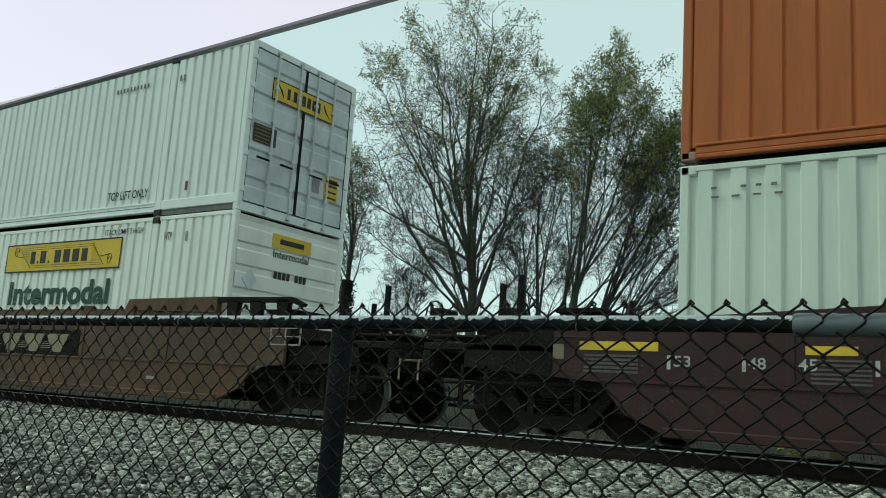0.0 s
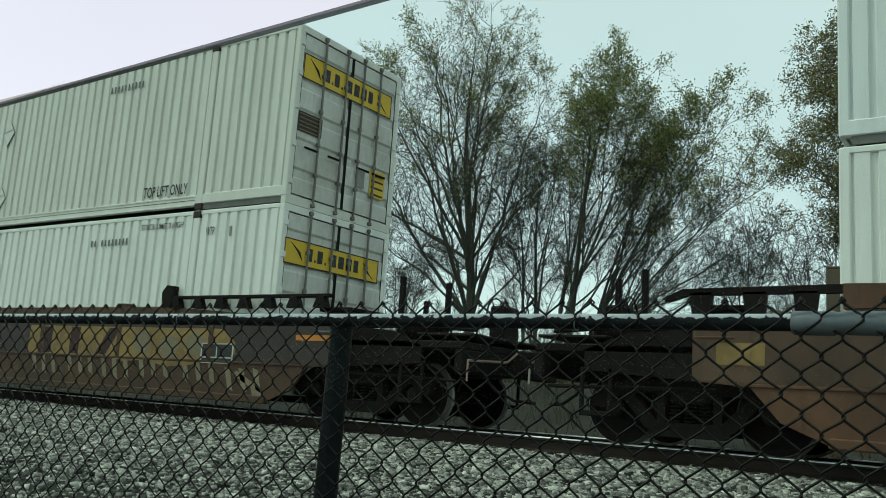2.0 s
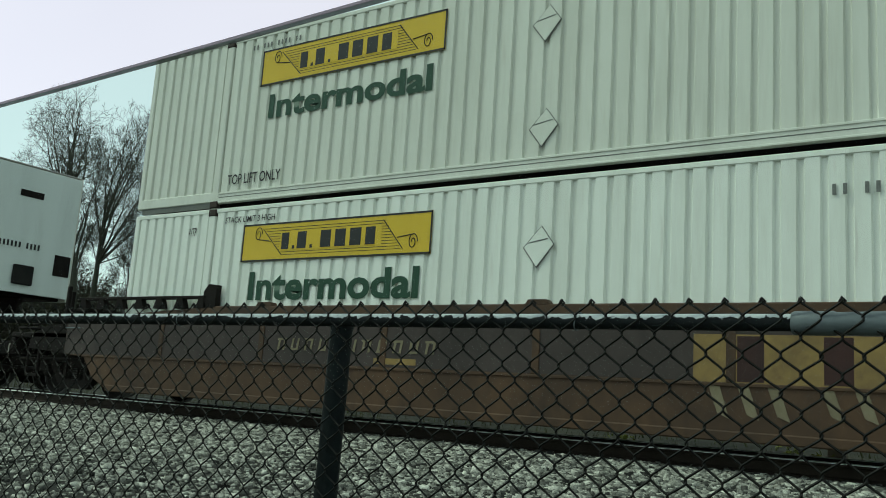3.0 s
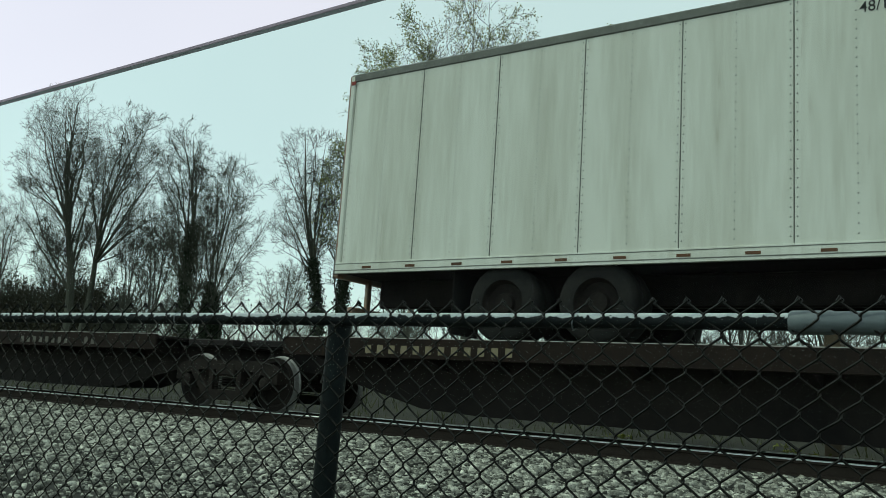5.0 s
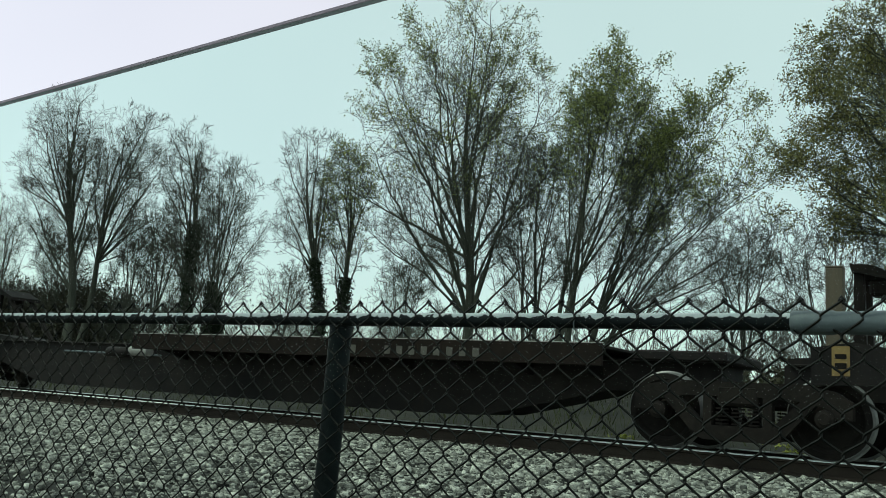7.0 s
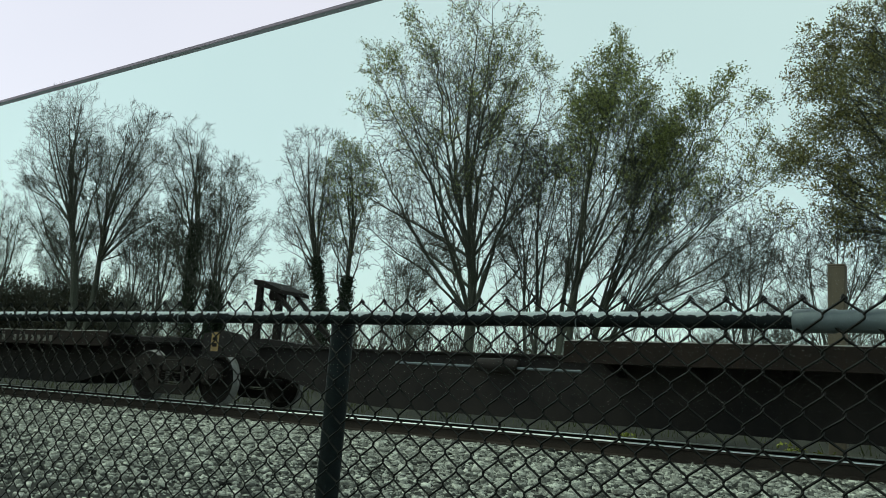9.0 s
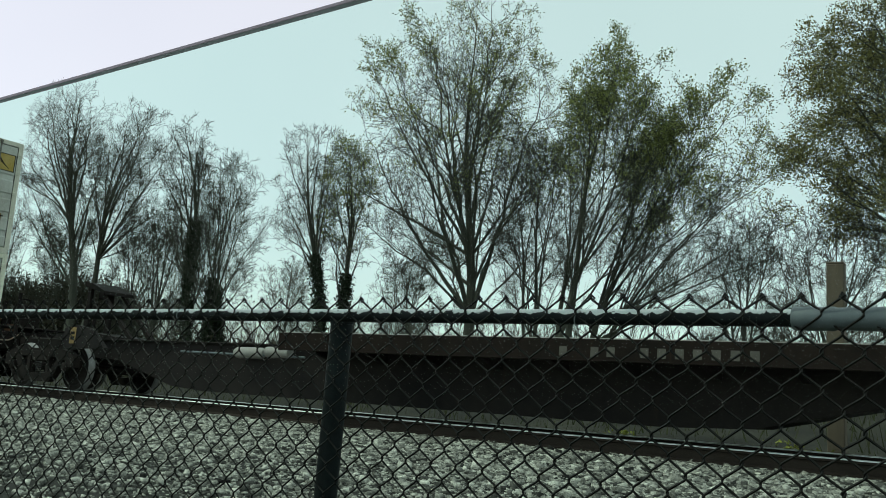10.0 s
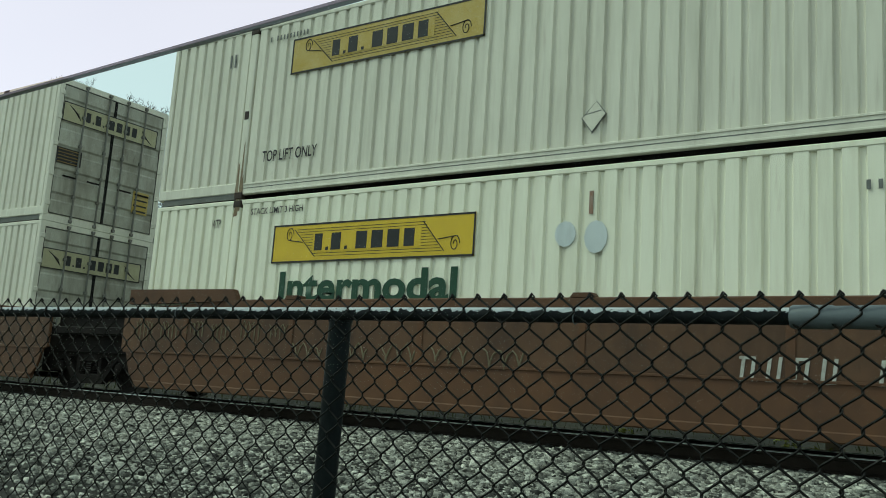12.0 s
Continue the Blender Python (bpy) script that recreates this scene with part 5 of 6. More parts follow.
for x0 in (-40.30, -39.46):
    g.box(x0 - mid_b, x0 + 0.27 - mid_b, -1.4105, -1.4087, 0.75, 1.22)
g.prism([(-38.70 - mid_b, 0.75), (-38.40 - mid_b, 0.75), (-38.05 - mid_b, 1.21), (-38.35 - mid_b, 1.21)], -1.4105, -1.4087)
part("emblem", g, M_OXIDE_DARK, car_b, "dark red block emblem")
g = Shape()
for x0, z0, z1 in ((-37.6, 0.82, 1.18), (-36.9, 0.78, 1.10), (-36.3, 0.84, 1.16)):
    g.prism([(x0 - mid_b, z0), (x0 + 0.30 - mid_b, z0 - 0.06), (x0 + 0.42 - mid_b, z1 - 0.1), (x0 + 0.2 - mid_b, z1), (x0 - 0.1 - mid_b, z1 - 0.08)], -1.4098, -1.4087)
part("spray_paint", g, M_PALE, car_b, "dull tan sprayed shapes")
g = Shape()
for x0, z0 in ((-40.5, 0.42), (-39.4, 0.45), (-38.4, 0.40), (-37.4, 0.46), (-36.3, 0.42), (-35.3, 0.34)):
    for k in range(3):
        o = k * 0.3
        g.prism([(x0 + o - mid_b, z0), (x0 + o + 0.12 - mid_b, z0 - 0.05), (x0 + o + 0.02 - mid_b, z0 + 0.28), (x0 + o - 0.1 - mid_b, z0 + 0.30)], -1.4075, -1.4005)
part("spray_paint", g, M_PALE, car_b, "pale sprayed strokes")
g = Shape()
g.prism([(-35.14 - mid_b, 0.60), (-34.60 - mid_b, 0.36), (-34.55 - mid_b, 0.24), (-34.75 - mid_b, 0.24), (-34.8 - mid_b, 0.36), (-35.22 - mid_b, 0.54)], -1.4075, -1.4005)
part("spray_paint", g, M_PALE, car_b)
car_marks(car_b, [("label_plate", "small ochre plate", M_OCHRE, [(-45.1 - mid_b, -44.4 - mid_b, 0.78, 0.86)]),
                  ("reflector", "orange reflective strip", M_ORANGE_TAPE, [(-33.98 - mid_b, -33.05 - mid_b, 1.07, 1.15)])])
part("stencil_board", Shape().box(-35.95 - mid_b, -35.26 - mid_b, -1.4125, -1.4005, 0.70, 0.99), M_BLACK, car_b, "black stencil board with white outline")
g = Shape()
for x0, x1, z0, z1 in ((-35.97, -35.24, 0.69, 0.71), (-35.97, -35.24, 0.98, 1.0), (-35.97, -35.94, 0.69, 1.0), (-35.27, -35.24, 0.69, 1.0), (-35.62, -35.6, 0.78, 1.0), (-35.97, -35.24, 0.77, 0.79)):
    g.box(x0 - mid_b, x1 - mid_b, -1.4135, -1.4095, z0, z1)
part("stencil_outline", g, M_WHITEPAINT, car_b)
car_code(car_b, -46.9 - mid_b, -44.0 - mid_b, 0.93, 1.10, 11, M_PALE)
car_c = well_car(mid_c, M_OXIDE_RED, "red oxide well car with a stencilled side", lead=True, trail=False, seed=4)
car_code(car_c, -154.29 - mid_c, -151.43 - mid_c, 0.70, 0.95, 11, M_WHITEPAINT)
car_marks(car_c, [("spray_patch", "ochre painted-out patch", M_OCHRE, [(-151.2 - mid_c, -150.65 - mid_c, 0.68, 1.05)]),
                  ("stencil_box", "pale outlined stencil box", M_GREYSIGN, [(-147.35 - mid_c, -146.75 - mid_c, 1.10, 1.12), (-147.35 - mid_c, -146.75 - mid_c, 1.28, 1.30), (-147.35 - mid_c, -147.33 - mid_c, 1.10, 1.30), (-146.77 - mid_c, -146.75 - mid_c, 1.10, 1.30), (-147.05 - mid_c, -147.03 - mid_c, 1.10, 1.30)])])
for k in range(6):
    scribble(car_c, -164.2 + k * 0.62 - mid_c, -163.75 + k * 0.62 - mid_c, 0.88 + 0.05 * (k % 3), 1.28 - 0.06 * (k % 2), 30 + k, M_PALE, 5, 0.008)
for k in range(5):
    scribble(car_c, -160.6 + k * 0.8 - mid_c, -160.0 + k * 0.8 - mid_c, 0.66 + 0.03 * (k % 2), 0.98, 10 + k, M_PALE, 3, 0.012)
car_d = well_car(mid_d, M_OXIDE_RED, "red oxide well car joined to the one ahead", lead=False, trail=False, seed=5)
truck(car_c, -8.077 - 1.75)
# Dark platform and slabs added to fill the shaded joint between the cars.
part("end_deck", Shape().soft(-8.077 - 2.6, -8.077 - 0.30, -1.34, 1.34, 0.98, 1.12, 0.02).soft(-8.077 - 2.5, -8.077 - 0.3, -1.15, 1.15, 1.30, 1.36, 0.01), M_STEEL_DARK, car_c, "dark platform added to fill the shaded joint over the shared truck")
part("joint_dark_fill", Shape().soft(-8.077 - 2.7, -8.077 - 0.3, -1.12, -1.02, 0.66, 1.42, 0.02).soft(-8.077 - 0.7, -8.077 - 0.2, -1.0, 1.0, 0.30, 0.98, 0.03).soft(-8.077 - 3.3, -8.077 - 2.8, -1.0, 1.0, 0.30, 0.98, 0.03), M_STEEL_DARK, car_c)
for y0, y1 in ((-1.44, -1.34), (1.34, 1.44)):
    part("guide_plate", Shape().prism([(-8.077 + 2.35, 1.55), (-8.077 + 2.24, 1.73), (-8.077 - 0.25, 1.75), (-8.077 - 0.25, 1.50)], y0, y1), M_OXIDE_RED, car_c)
part("articulation", Shape().soft(-8.077 - 2.9, -8.077 - 0.3, -0.5, 0.5, 0.75, 1.15, 0.05), M_STEEL_DARK, car_c, "joint carried on the shared truck")

# ---------------------------------------------------------------- spine car
TRUCKS = (-57.0, -73.5, -90.88, -108.2, -125.55, -142.1)


def spine(i, flipped=False, label="empty grimy spine car platform with a raised trailer hitch"):
    """One platform between two trucks: a deep middle beam, a wheel deck at one end and a hitch at the other."""
    s0, s1 = TRUCKS[i], TRUCKS[i + 1]
    c = rolling("spine_car", s0, MID, 0.0, label, "railway car", "spine car platforms")
    L = s0 - s1
    F = (lambda a: a - L) if flipped else (lambda a: -a)   # a: metres from the deck's end
    belly = [(F(0.35), 0.98), (F(L - 0.35), 0.98), (F(L - 0.35), 0.66), (F(L - 1.6), 0.62), (F(L - 3.2), 0.22), (F(L - 4.0), 0.17), (F(4.4), 0.17), (F(3.4), 0.22), (F(1.7), 0.62), (F(0.35), 0.66)]
    part("spine_beam", Shape().prism(belly, -0.45, 0.45), M_SPINE, c, "deep-bellied steel beam")
    part("top_flange", Shape().soft(*sorted((F(0.4), F(L - 0.4))), -0.52, 0.52, 0.975, 1.0, 0.006), M_SPINE, c)
    d0, d1 = sorted((F(1.45), F(10.0)))
    part("wheel_deck", Shape().soft(d0, d1, -1.27, 1.27, 1.07, 1.105, 0.006), M_SPINE, c, "flat trailer wheel deck")
    for sg in (-1, 1):
        y0, y1 = (-1.297, -1.255) if sg < 0 else (1.255, 1.297)
        part("deck_sill", Shape().soft(d0, d1, y0, y1, 0.865, 1.13, 0.006), M_DECK, c, "brown side sill with a pale painted glint on its top edge")
        # Pale strip paints the sky's sheen along the deck's top edge.
        part("edge_glint", Shape().box(d0, d1, y0 - 0.001, y1 - 0.004, 1.122, 1.133), M_GLINT, c, "pale strip painted for the sky's sheen on the top edge")
    for k in range(9):
        xx = d0 + 0.4 + k * (d1 - d0 - 0.8) / 8
        part("cross_bearer", Shape().prism_x([(-1.25, 1.06), (1.25, 1.06), (1.25, 0.95), (0.5, 0.75), (-0.5, 0.75), (-1.25, 0.95)], xx - 0.04, xx + 0.04), M_STEEL_DARK, c)
    # end platforms over the trucks, brake gear
    part("end_plate", Shape().soft(*sorted((F(0.2), F(1.3))), -0.75, 0.75, 0.98, 1.10, 0.02), M_SPINE, c)
    if i in (2, 4):
        part("brake_cylinder", Shape().tube([(F(10.35), -0.66, 0.86), (F(10.85), -0.66, 0.86)], 0.085, 14), M_GREYSIGN, c, "pale brake cylinder", True)
    part("brake_rod", Shape().tube([(F(10.1), -0.60, 0.80), (F(13.0), -0.60, 0.82)], 0.016, 8), M_GALV, c)
    part("air_reservoir", Shape().tube([(F(11.0), -0.58, 0.84), (F(11.06), -0.58, 0.84), (F(11.6), -0.58, 0.84), (F(11.66), -0.58, 0.84)], [0.06, 0.09, 0.09, 0.06], 14), M_GREYSIGN if i == 4 else M_SPINE, c, "", True)
    # hitch
    hx = L - 1.40 + (0.80 if i == 4 else -0.10)
    u = 1 if not flipped else -1
    top = [(F(hx + 0.50), 2.13), (F(hx + 0.30), 2.11), (F(hx - 0.17), 1.94), (F(hx - 0.20), 1.87), (F(hx + 0.10), 1.95), (F(hx + 0.48), 2.04)]
    hitch = part("hitch", Shape().prism(top, -0.33, 0.33), M_STEEL_DARK, c, "tilted fifth-wheel plate on a stand")
    for sg in (-1, 1):
        ya, yb = sorted((sg * 0.20, sg * 0.27))
        part("hitch_leg", Shape().prism([(F(hx + 0.46), 2.06), (F(hx + 0.36), 2.04), (F(hx + 0.34), 1.05), (F(hx + 0.48), 1.05)], ya, yb), M_STEEL_DARK, hitch)
        part("hitch_strut", Shape().prism([(F(hx + 0.02), 1.94), (F(hx + 0.10), 1.94), (F(hx - 0.98), 1.02), (F(hx - 1.10), 1.02)], ya, yb), M_TRUCK, hitch)
    part("hitch_lock", Shape().soft(*sorted((F(hx + 0.10), F(hx + 0.34))), -0.12, 0.12, 1.80, 1.98, 0.03), M_TRUCK, hitch)
    part("hitch_base", Shape().prism([(F(hx + 1.1), 0.98), (F(hx + 1.1), 1.06), (F(hx - 0.1), 1.12), (F(hx - 0.9), 1.04), (F(hx - 1.9), 1.0)], -0.5, 0.5), M_SPINE, c)
    part("bearing_plate", Shape().prism([(F(L - 0.75), 0.76), (F(L - 0.75), 1.14), (F(L - 1.15), 1.20), (F(L - 1.55), 1.14), (F(L - 2.0), 0.80)], -1.05, -0.95), M_SPINE, c, "gusset over the truck")
    part("card_holder", Shape().box(*sorted((F(L - 0.95), F(L - 1.12))), -1.058, -1.052, 0.86, 1.16), M_OCHRE, c, "ochre card holder")
    part("card_marking", Shape().box(*sorted((F(L - 0.98), F(L - 1.09))), -1.064, -1.060, 0.93, 0.99).box(*sorted((F(L - 0.98), F(L - 1.09))), -1.064, -1.060, 1.03, 1.08), M_STEEL_DARK, c)
    sh = Shape()
    bars(sh, *( (min(F(3.0), F(5.4)), -1.2985, 0.92, 2.4, 0.11, 12) ), random.Random(i))
    part("reporting_mark", sh, M_PALE if i == 0 else M_FAINT, c, "worn stencil, plain bars")
    if i == 0:
        truck(c, 0.0)
        part("draft_sill", Shape().soft(-0.3, 1.6, -0.3, 0.3, 0.70, 1.0, 0.03), M_STEEL_DARK, c)
        part("coupler", Shape().prism([(1.4, 0.72), (2.2, 0.72), (2.35, 0.8), (2.35, 1.0), (2.0, 1.02), (1.4, 0.98)], -0.14, 0.14), M_TRUCK, c)
    truck(c, -L)
    if i == 4:
        part("draft_sill", Shape().soft(-L - 1.6, -L + 0.3, -0.3, 0.3, 0.70, 1.0, 0.03), M_STEEL_DARK, c)
        part("coupler", Shape().prism([(-L - 1.4, 0.72), (-L - 2.2, 0.72), (-L - 2.3, 0.8), (-L - 2.3, 1.0), (-L - 2.0, 1.02), (-L - 1.4, 0.98)], -0.14, 0.14), M_TRUCK, c)
        part("end_stanchion", Shape().soft(-L - 1.25, -L - 1.19, -0.9, -0.84, 0.95, 1.85, 0.01), M_STEEL_DARK, c)
        part("end_stanchion", Shape().soft(-L - 1.25, -L - 1.19, 0.84, 0.9, 0.95, 1.85, 0.01), M_STEEL_DARK, c)
    return c


spine(0, True, "grimy spine car platform carrying a trailer")
for i in (1, 2, 3, 4):
    spine(i)


# ---------------------------------------------------------------- trailer
def trailer():
    S0, L, Z0, Z1 = -56.55, 14.63, 2.19, 5.0
    c = rolling("semi_trailer", S0, SIDE, 0.0, "worn white box semi-trailer riding on a spine car", "trailer")
    part("body", Shape().box(-L + 0.03, -0.03, 0.03, W_C - 0.03, Z0 - 0.05, Z1 - 0.03), M_TRAILER, c)
    for near in (True, False):
        n = 12
        for k in range(n):
            a, b = -L + 0.1 + k * 1.228, min(-L + 0.1 + (k + 1) * 1.228, -0.1)
            y0, y1 = (0.012, 0.03) if near else (W_C - 0.03, W_C - 0.012)
            part("side_sheet", Shape().soft(a + 0.004, b - 0.004, y0, y1, Z0, Z1 - 0.06, 0.004), M_TRAILER, c, "riveted aluminium sheet")
            if near:
                for rx in (b - 0.035, (a + b) / 2, a + 0.035):
                    sh = Shape()
                    for m in range(26):
                        z = Z0 + 0.08 + m * 0.103
                        sh.add([(rx + dx, 0.004 + (0.006 if dx or dz else 0), z + dz) for dx, dz in ((0, 0), (-0.013, 0), (0, -0.013), (0.013, 0), (0, 0.013))], [(0, 1, 2), (0, 2, 3), (0, 3, 4), (0, 4, 1)])
                    tagged(part("rivet_row", sh, M_RIVET, c), kind="stuff")
                part("seam", Shape().box(b - 0.004, b + 0.004, 0.008, 0.020, Z0, Z1 - 0.07), M_SKIRT, c)
        y0, y1 = (-0.002, 0.05) if near else (W_C - 0.05, W_C + 0.002)
        part("top_rail", Shape().soft(-L, 0, y0, y1, Z1 - 0.12, Z1 + 0.012, 0.02), M_SKIRT, c)
        part("bottom_rail", Shape().soft(-L, 0, y0 - 0.004, y1, Z0 - 0.16, Z0, 0.004), M_TRAILER, c, "bottom rail with rust and reflectors")
        yl = y0 - 0.0065 if near else y1
        part("rail_groove", Shape().box(-L, 0, yl, yl + 0.004, Z0 - 0.030, Z0 - 0.020).box(-L, 0, yl, yl + 0.004, Z0 - 0.125, Z0 - 0.112), M_SKIRT, c)
        sh = Shape()
        for k in range(19):
            sh.box(-L + 0.5 + k * 0.75, -L + 0.66 + k * 0.75, y0 - 0.008 if near else y1 + 0.004, y0 - 0.0045 if near else y1 + 0.008, Z0 - 0.10, Z0 - 0.065)
        part("reflector", sh, M_OXIDE_RED, c)
    for x0, x1 in ((-L - 0.004, -L + 0.09), (-0.09, 0.004)):
        for y0, y1 in ((0.0, 0.06), (W_C - 0.06, W_C)):
            part("corner_post", Shape().soft(x0, x1, y0 - 0.003, y1 + 0.003, Z0 - 0.16, Z1, 0.02), M_TRAILER, c)
    letters("48/102", -7.74, 0.008, 4.60, 0.43, 0.12, M_BLACK, c, 0.004)
    part("front_wall", Shape().soft(-0.03, 0.02, 0.05, W_C - 0.05, Z0 - 0.1, Z1 - 0.05, 0.01), M_WHITE_B, c, "grey-white riveted nose")
    part("roof", Shape().soft(-L, 0, 0.02, W_C - 0.02, Z1 - 0.03, Z1 + 0.01, 0.01), M_GREYSIGN, c)
    nose = Shape().box(0.021, 0.028, 0.0 + 1.08, 1.64, 4.27, 4.42)
    part("vent_plate", nose, M_STEEL_DARK, c, "black plate on the nose")
    sh = Shape()
    bars(sh, 0, 0, 0, 1.0, 0.13, 11, random.Random(5))
    sh.v = [(0.026 - y * 0 if y > -0.001 else 0.031, 0.75 + x, 3.10 + z) for x, y, z in sh.v]
    part("marking", sh, M_BLACK, c, "black code on the nose, plain bars")
    part("connector_box", Shape().soft(0.02, 0.09, 1.14, 1.62, 2.28, 2.72, 0.02), M_RUBBER, c, "black air and light connector recess")
    part("frame_box", Shape().soft(0.02, 0.05, 2.10, 2.50, 2.60, 3.08, 0.01).box(0.05, 0.056, 2.15, 2.45, 2.65, 3.02), M_STEEL_DARK, c, "black document box")
    sh = Shape()
    for k in range(6):
        sh.box(0.021, 0.025, 0.30 + 0.16 * (k % 3), 0.42 + 0.16 * (k % 3), 2.75 + 0.3 * (k // 3), 2.95 + 0.3 * (k // 3))
    part("sticker", sh, M_GREYSIGN, c)
    # rear frame, landing gear, bogie
    part("rear_frame", Shape().soft(-L - 0.03, -L + 0.05, 0, W_C, Z0 - 0.22, Z0, 0.02).soft(-L - 0.03, -L + 0.05, 0, 0.09, Z0 - 0.2, Z1, 0.02).soft(-L - 0.03, -L + 0.05, W_C - 0.09, W_C, Z0 - 0.2, Z1, 0.02), M_RUST_RAIL, c, "rust-stained rear frame")
    for k in range(2):
        d = part("rear_door", Shape().soft(-L - 0.035, -L - 0.005, 0.10 + k * 1.2, 1.28 + k * 1.2, Z0 + 0.01, Z1 - 0.08, 0.01), M_TRAILER, c)
        part("lock_rod", Shape().tube([(-L - 0.05, 0.9 + k * 0.8, Z0 - 0.05), (-L - 0.05, 0.9 + k * 0.8, Z1 - 0.05)], 0.014, 8), M_GALV, d)
    part("chassis_rail", Shape().soft(-L + 0.25, -0.6, 0.75, 0.87, 1.62, 2.03, 0.02).soft(-L + 0.25, -0.6, 1.72, 1.84, 1.62, 2.03, 0.02), M_STEEL_DARK, c)
    part("cross_member", Shape().box(-L + 0.1, -0.3, 0.06, W_C - 0.06, Z0 - 0.15, Z0 - 0.06), M_STEEL_DARK, c)
    part("bumper_guard", Shape().soft(-L - 0.02, -L + 0.08, 0.35, W_C - 0.35, 1.50, 1.60, 0.015).soft(-L, -L + 0.06, 0.7, 0.8, 1.58, 2.05, 0.01).soft(-L, -L + 0.06, W_C - 0.8, W_C - 0.7, 1.58, 2.05, 0.01), M_RUST_RAIL, c)
    tyre = mesh_of("tyre", Shape().lathe_y([(0.29, 0.0), (0.44, 0.0), (0.485, 0.03), (0.50, 0.07), (0.50, 0.20), (0.485, 0.25), (0.44, 0.28), (0.29, 0.28)], 28), M_RUBBER, True)
    rim = mesh_of("rim", Shape().lathe_y([(0.001, 0.06), (0.12, 0.06), (0.14, 0.10), (0.25, 0.10), (0.29, 0.02), (0.29, 0.27), (0.001, 0.27)], 20), M_TRUCK, True)
    for ax in (-L + 2.75, -L + 4.02):
        for yy, turn in ((0.06, 0), (0.36, 0), (W_C - 0.06, 180), (W_C - 0.36, 180)):
            w = part("tyre", tyre, None, c, "black road tyre")
            w.matrix_basis = pose(ax, yy, 1.105 + 0.50, 0, 0, turn)
            part("rim", rim, None, w)
        part("axle", Shape().tube([(ax, 0.3, 1.605), (ax, W_C - 0.3, 1.605)], 0.065, 10), M_STEEL_DARK, c)
    part("mud_flap", Shape().soft(-L + 2.0, -L + 2.015, 0.06, 0.72, 1.2, 2.03, 0.003), M_RUBBER, c)
    for yy in (0.55, W_C - 0.55):
        part("landing_leg", Shape().soft(-3.05, -2.93, yy - 0.06, yy + 0.06, 1.45, 2.1, 0.015).soft(-3.12, -2.86, yy - 0.12, yy + 0.12, 1.42, 1.46, 0.005), M_STEEL_DARK, c)
    part("side_lamp", Shape().soft(-L + 0.02, -L + 0.1, -0.012, 0.0, Z1 - 0.16, Z1 - 0.10, 0.004), M_RED, c)


trailer()

# ---------------------------------------------------------------- trees and pole behind the line
def perp(d, r_):
    v = Vector((r_.gauss(0, 1), r_.gauss(0, 1), r_.gauss(0, 1)))
    v -= d * v.dot(d)
    return v.normalized() if v.length > 1e-6 else Vector((1, 0, 0))


def limb(shape, p0, d, length, r0, r1, r_, bend=0.12, up=0.15, n=4, sides=4):
    """A bent, tapering limb; returns its points."""
    pts, p, d = [Vector(p0)], Vector(p0), Vector(d).normalized()
    for i in range(n):
        d = (d + perp(d, r_) * bend * r_.random() + Vector((0, 0, up / n))).normalized()
        p = p + d * (length / n)
        pts.append(p.copy())
    shape.tube(pts, [r0 + (r1 - r0) * k / n for k in range(n + 1)], sides, False)
    return pts


def at(pts, f):
    f *= len(pts) - 1
    i = min(int(f), len(pts) - 2)
    return pts[i].lerp(pts[i + 1], f - i), (pts[i + 1] - pts[i]).normalized()


def leaf(shape, p, size, r_):
    a = Vector((r_.gauss(0, 1), r_.gauss(0, 1), r_.gauss(0, 1))).normalized() * size
    b = perp(a.normalized(), r_) * size * 0.6
    p = Vector(p)
    shape.add([tuple(p - a * 0.5), tuple(p + b * 0.5), tuple(p + a * 0.6), tuple(p - b * 0.5)], [(0, 1, 2, 3)])


def curve(p0, p1, p2, n):
    return [p0 * (1 - t) ** 2 + p1 * 2 * t * (1 - t) + p2 * t * t for t in [k / n for k in range(n + 1)]]


GZ = 1.1


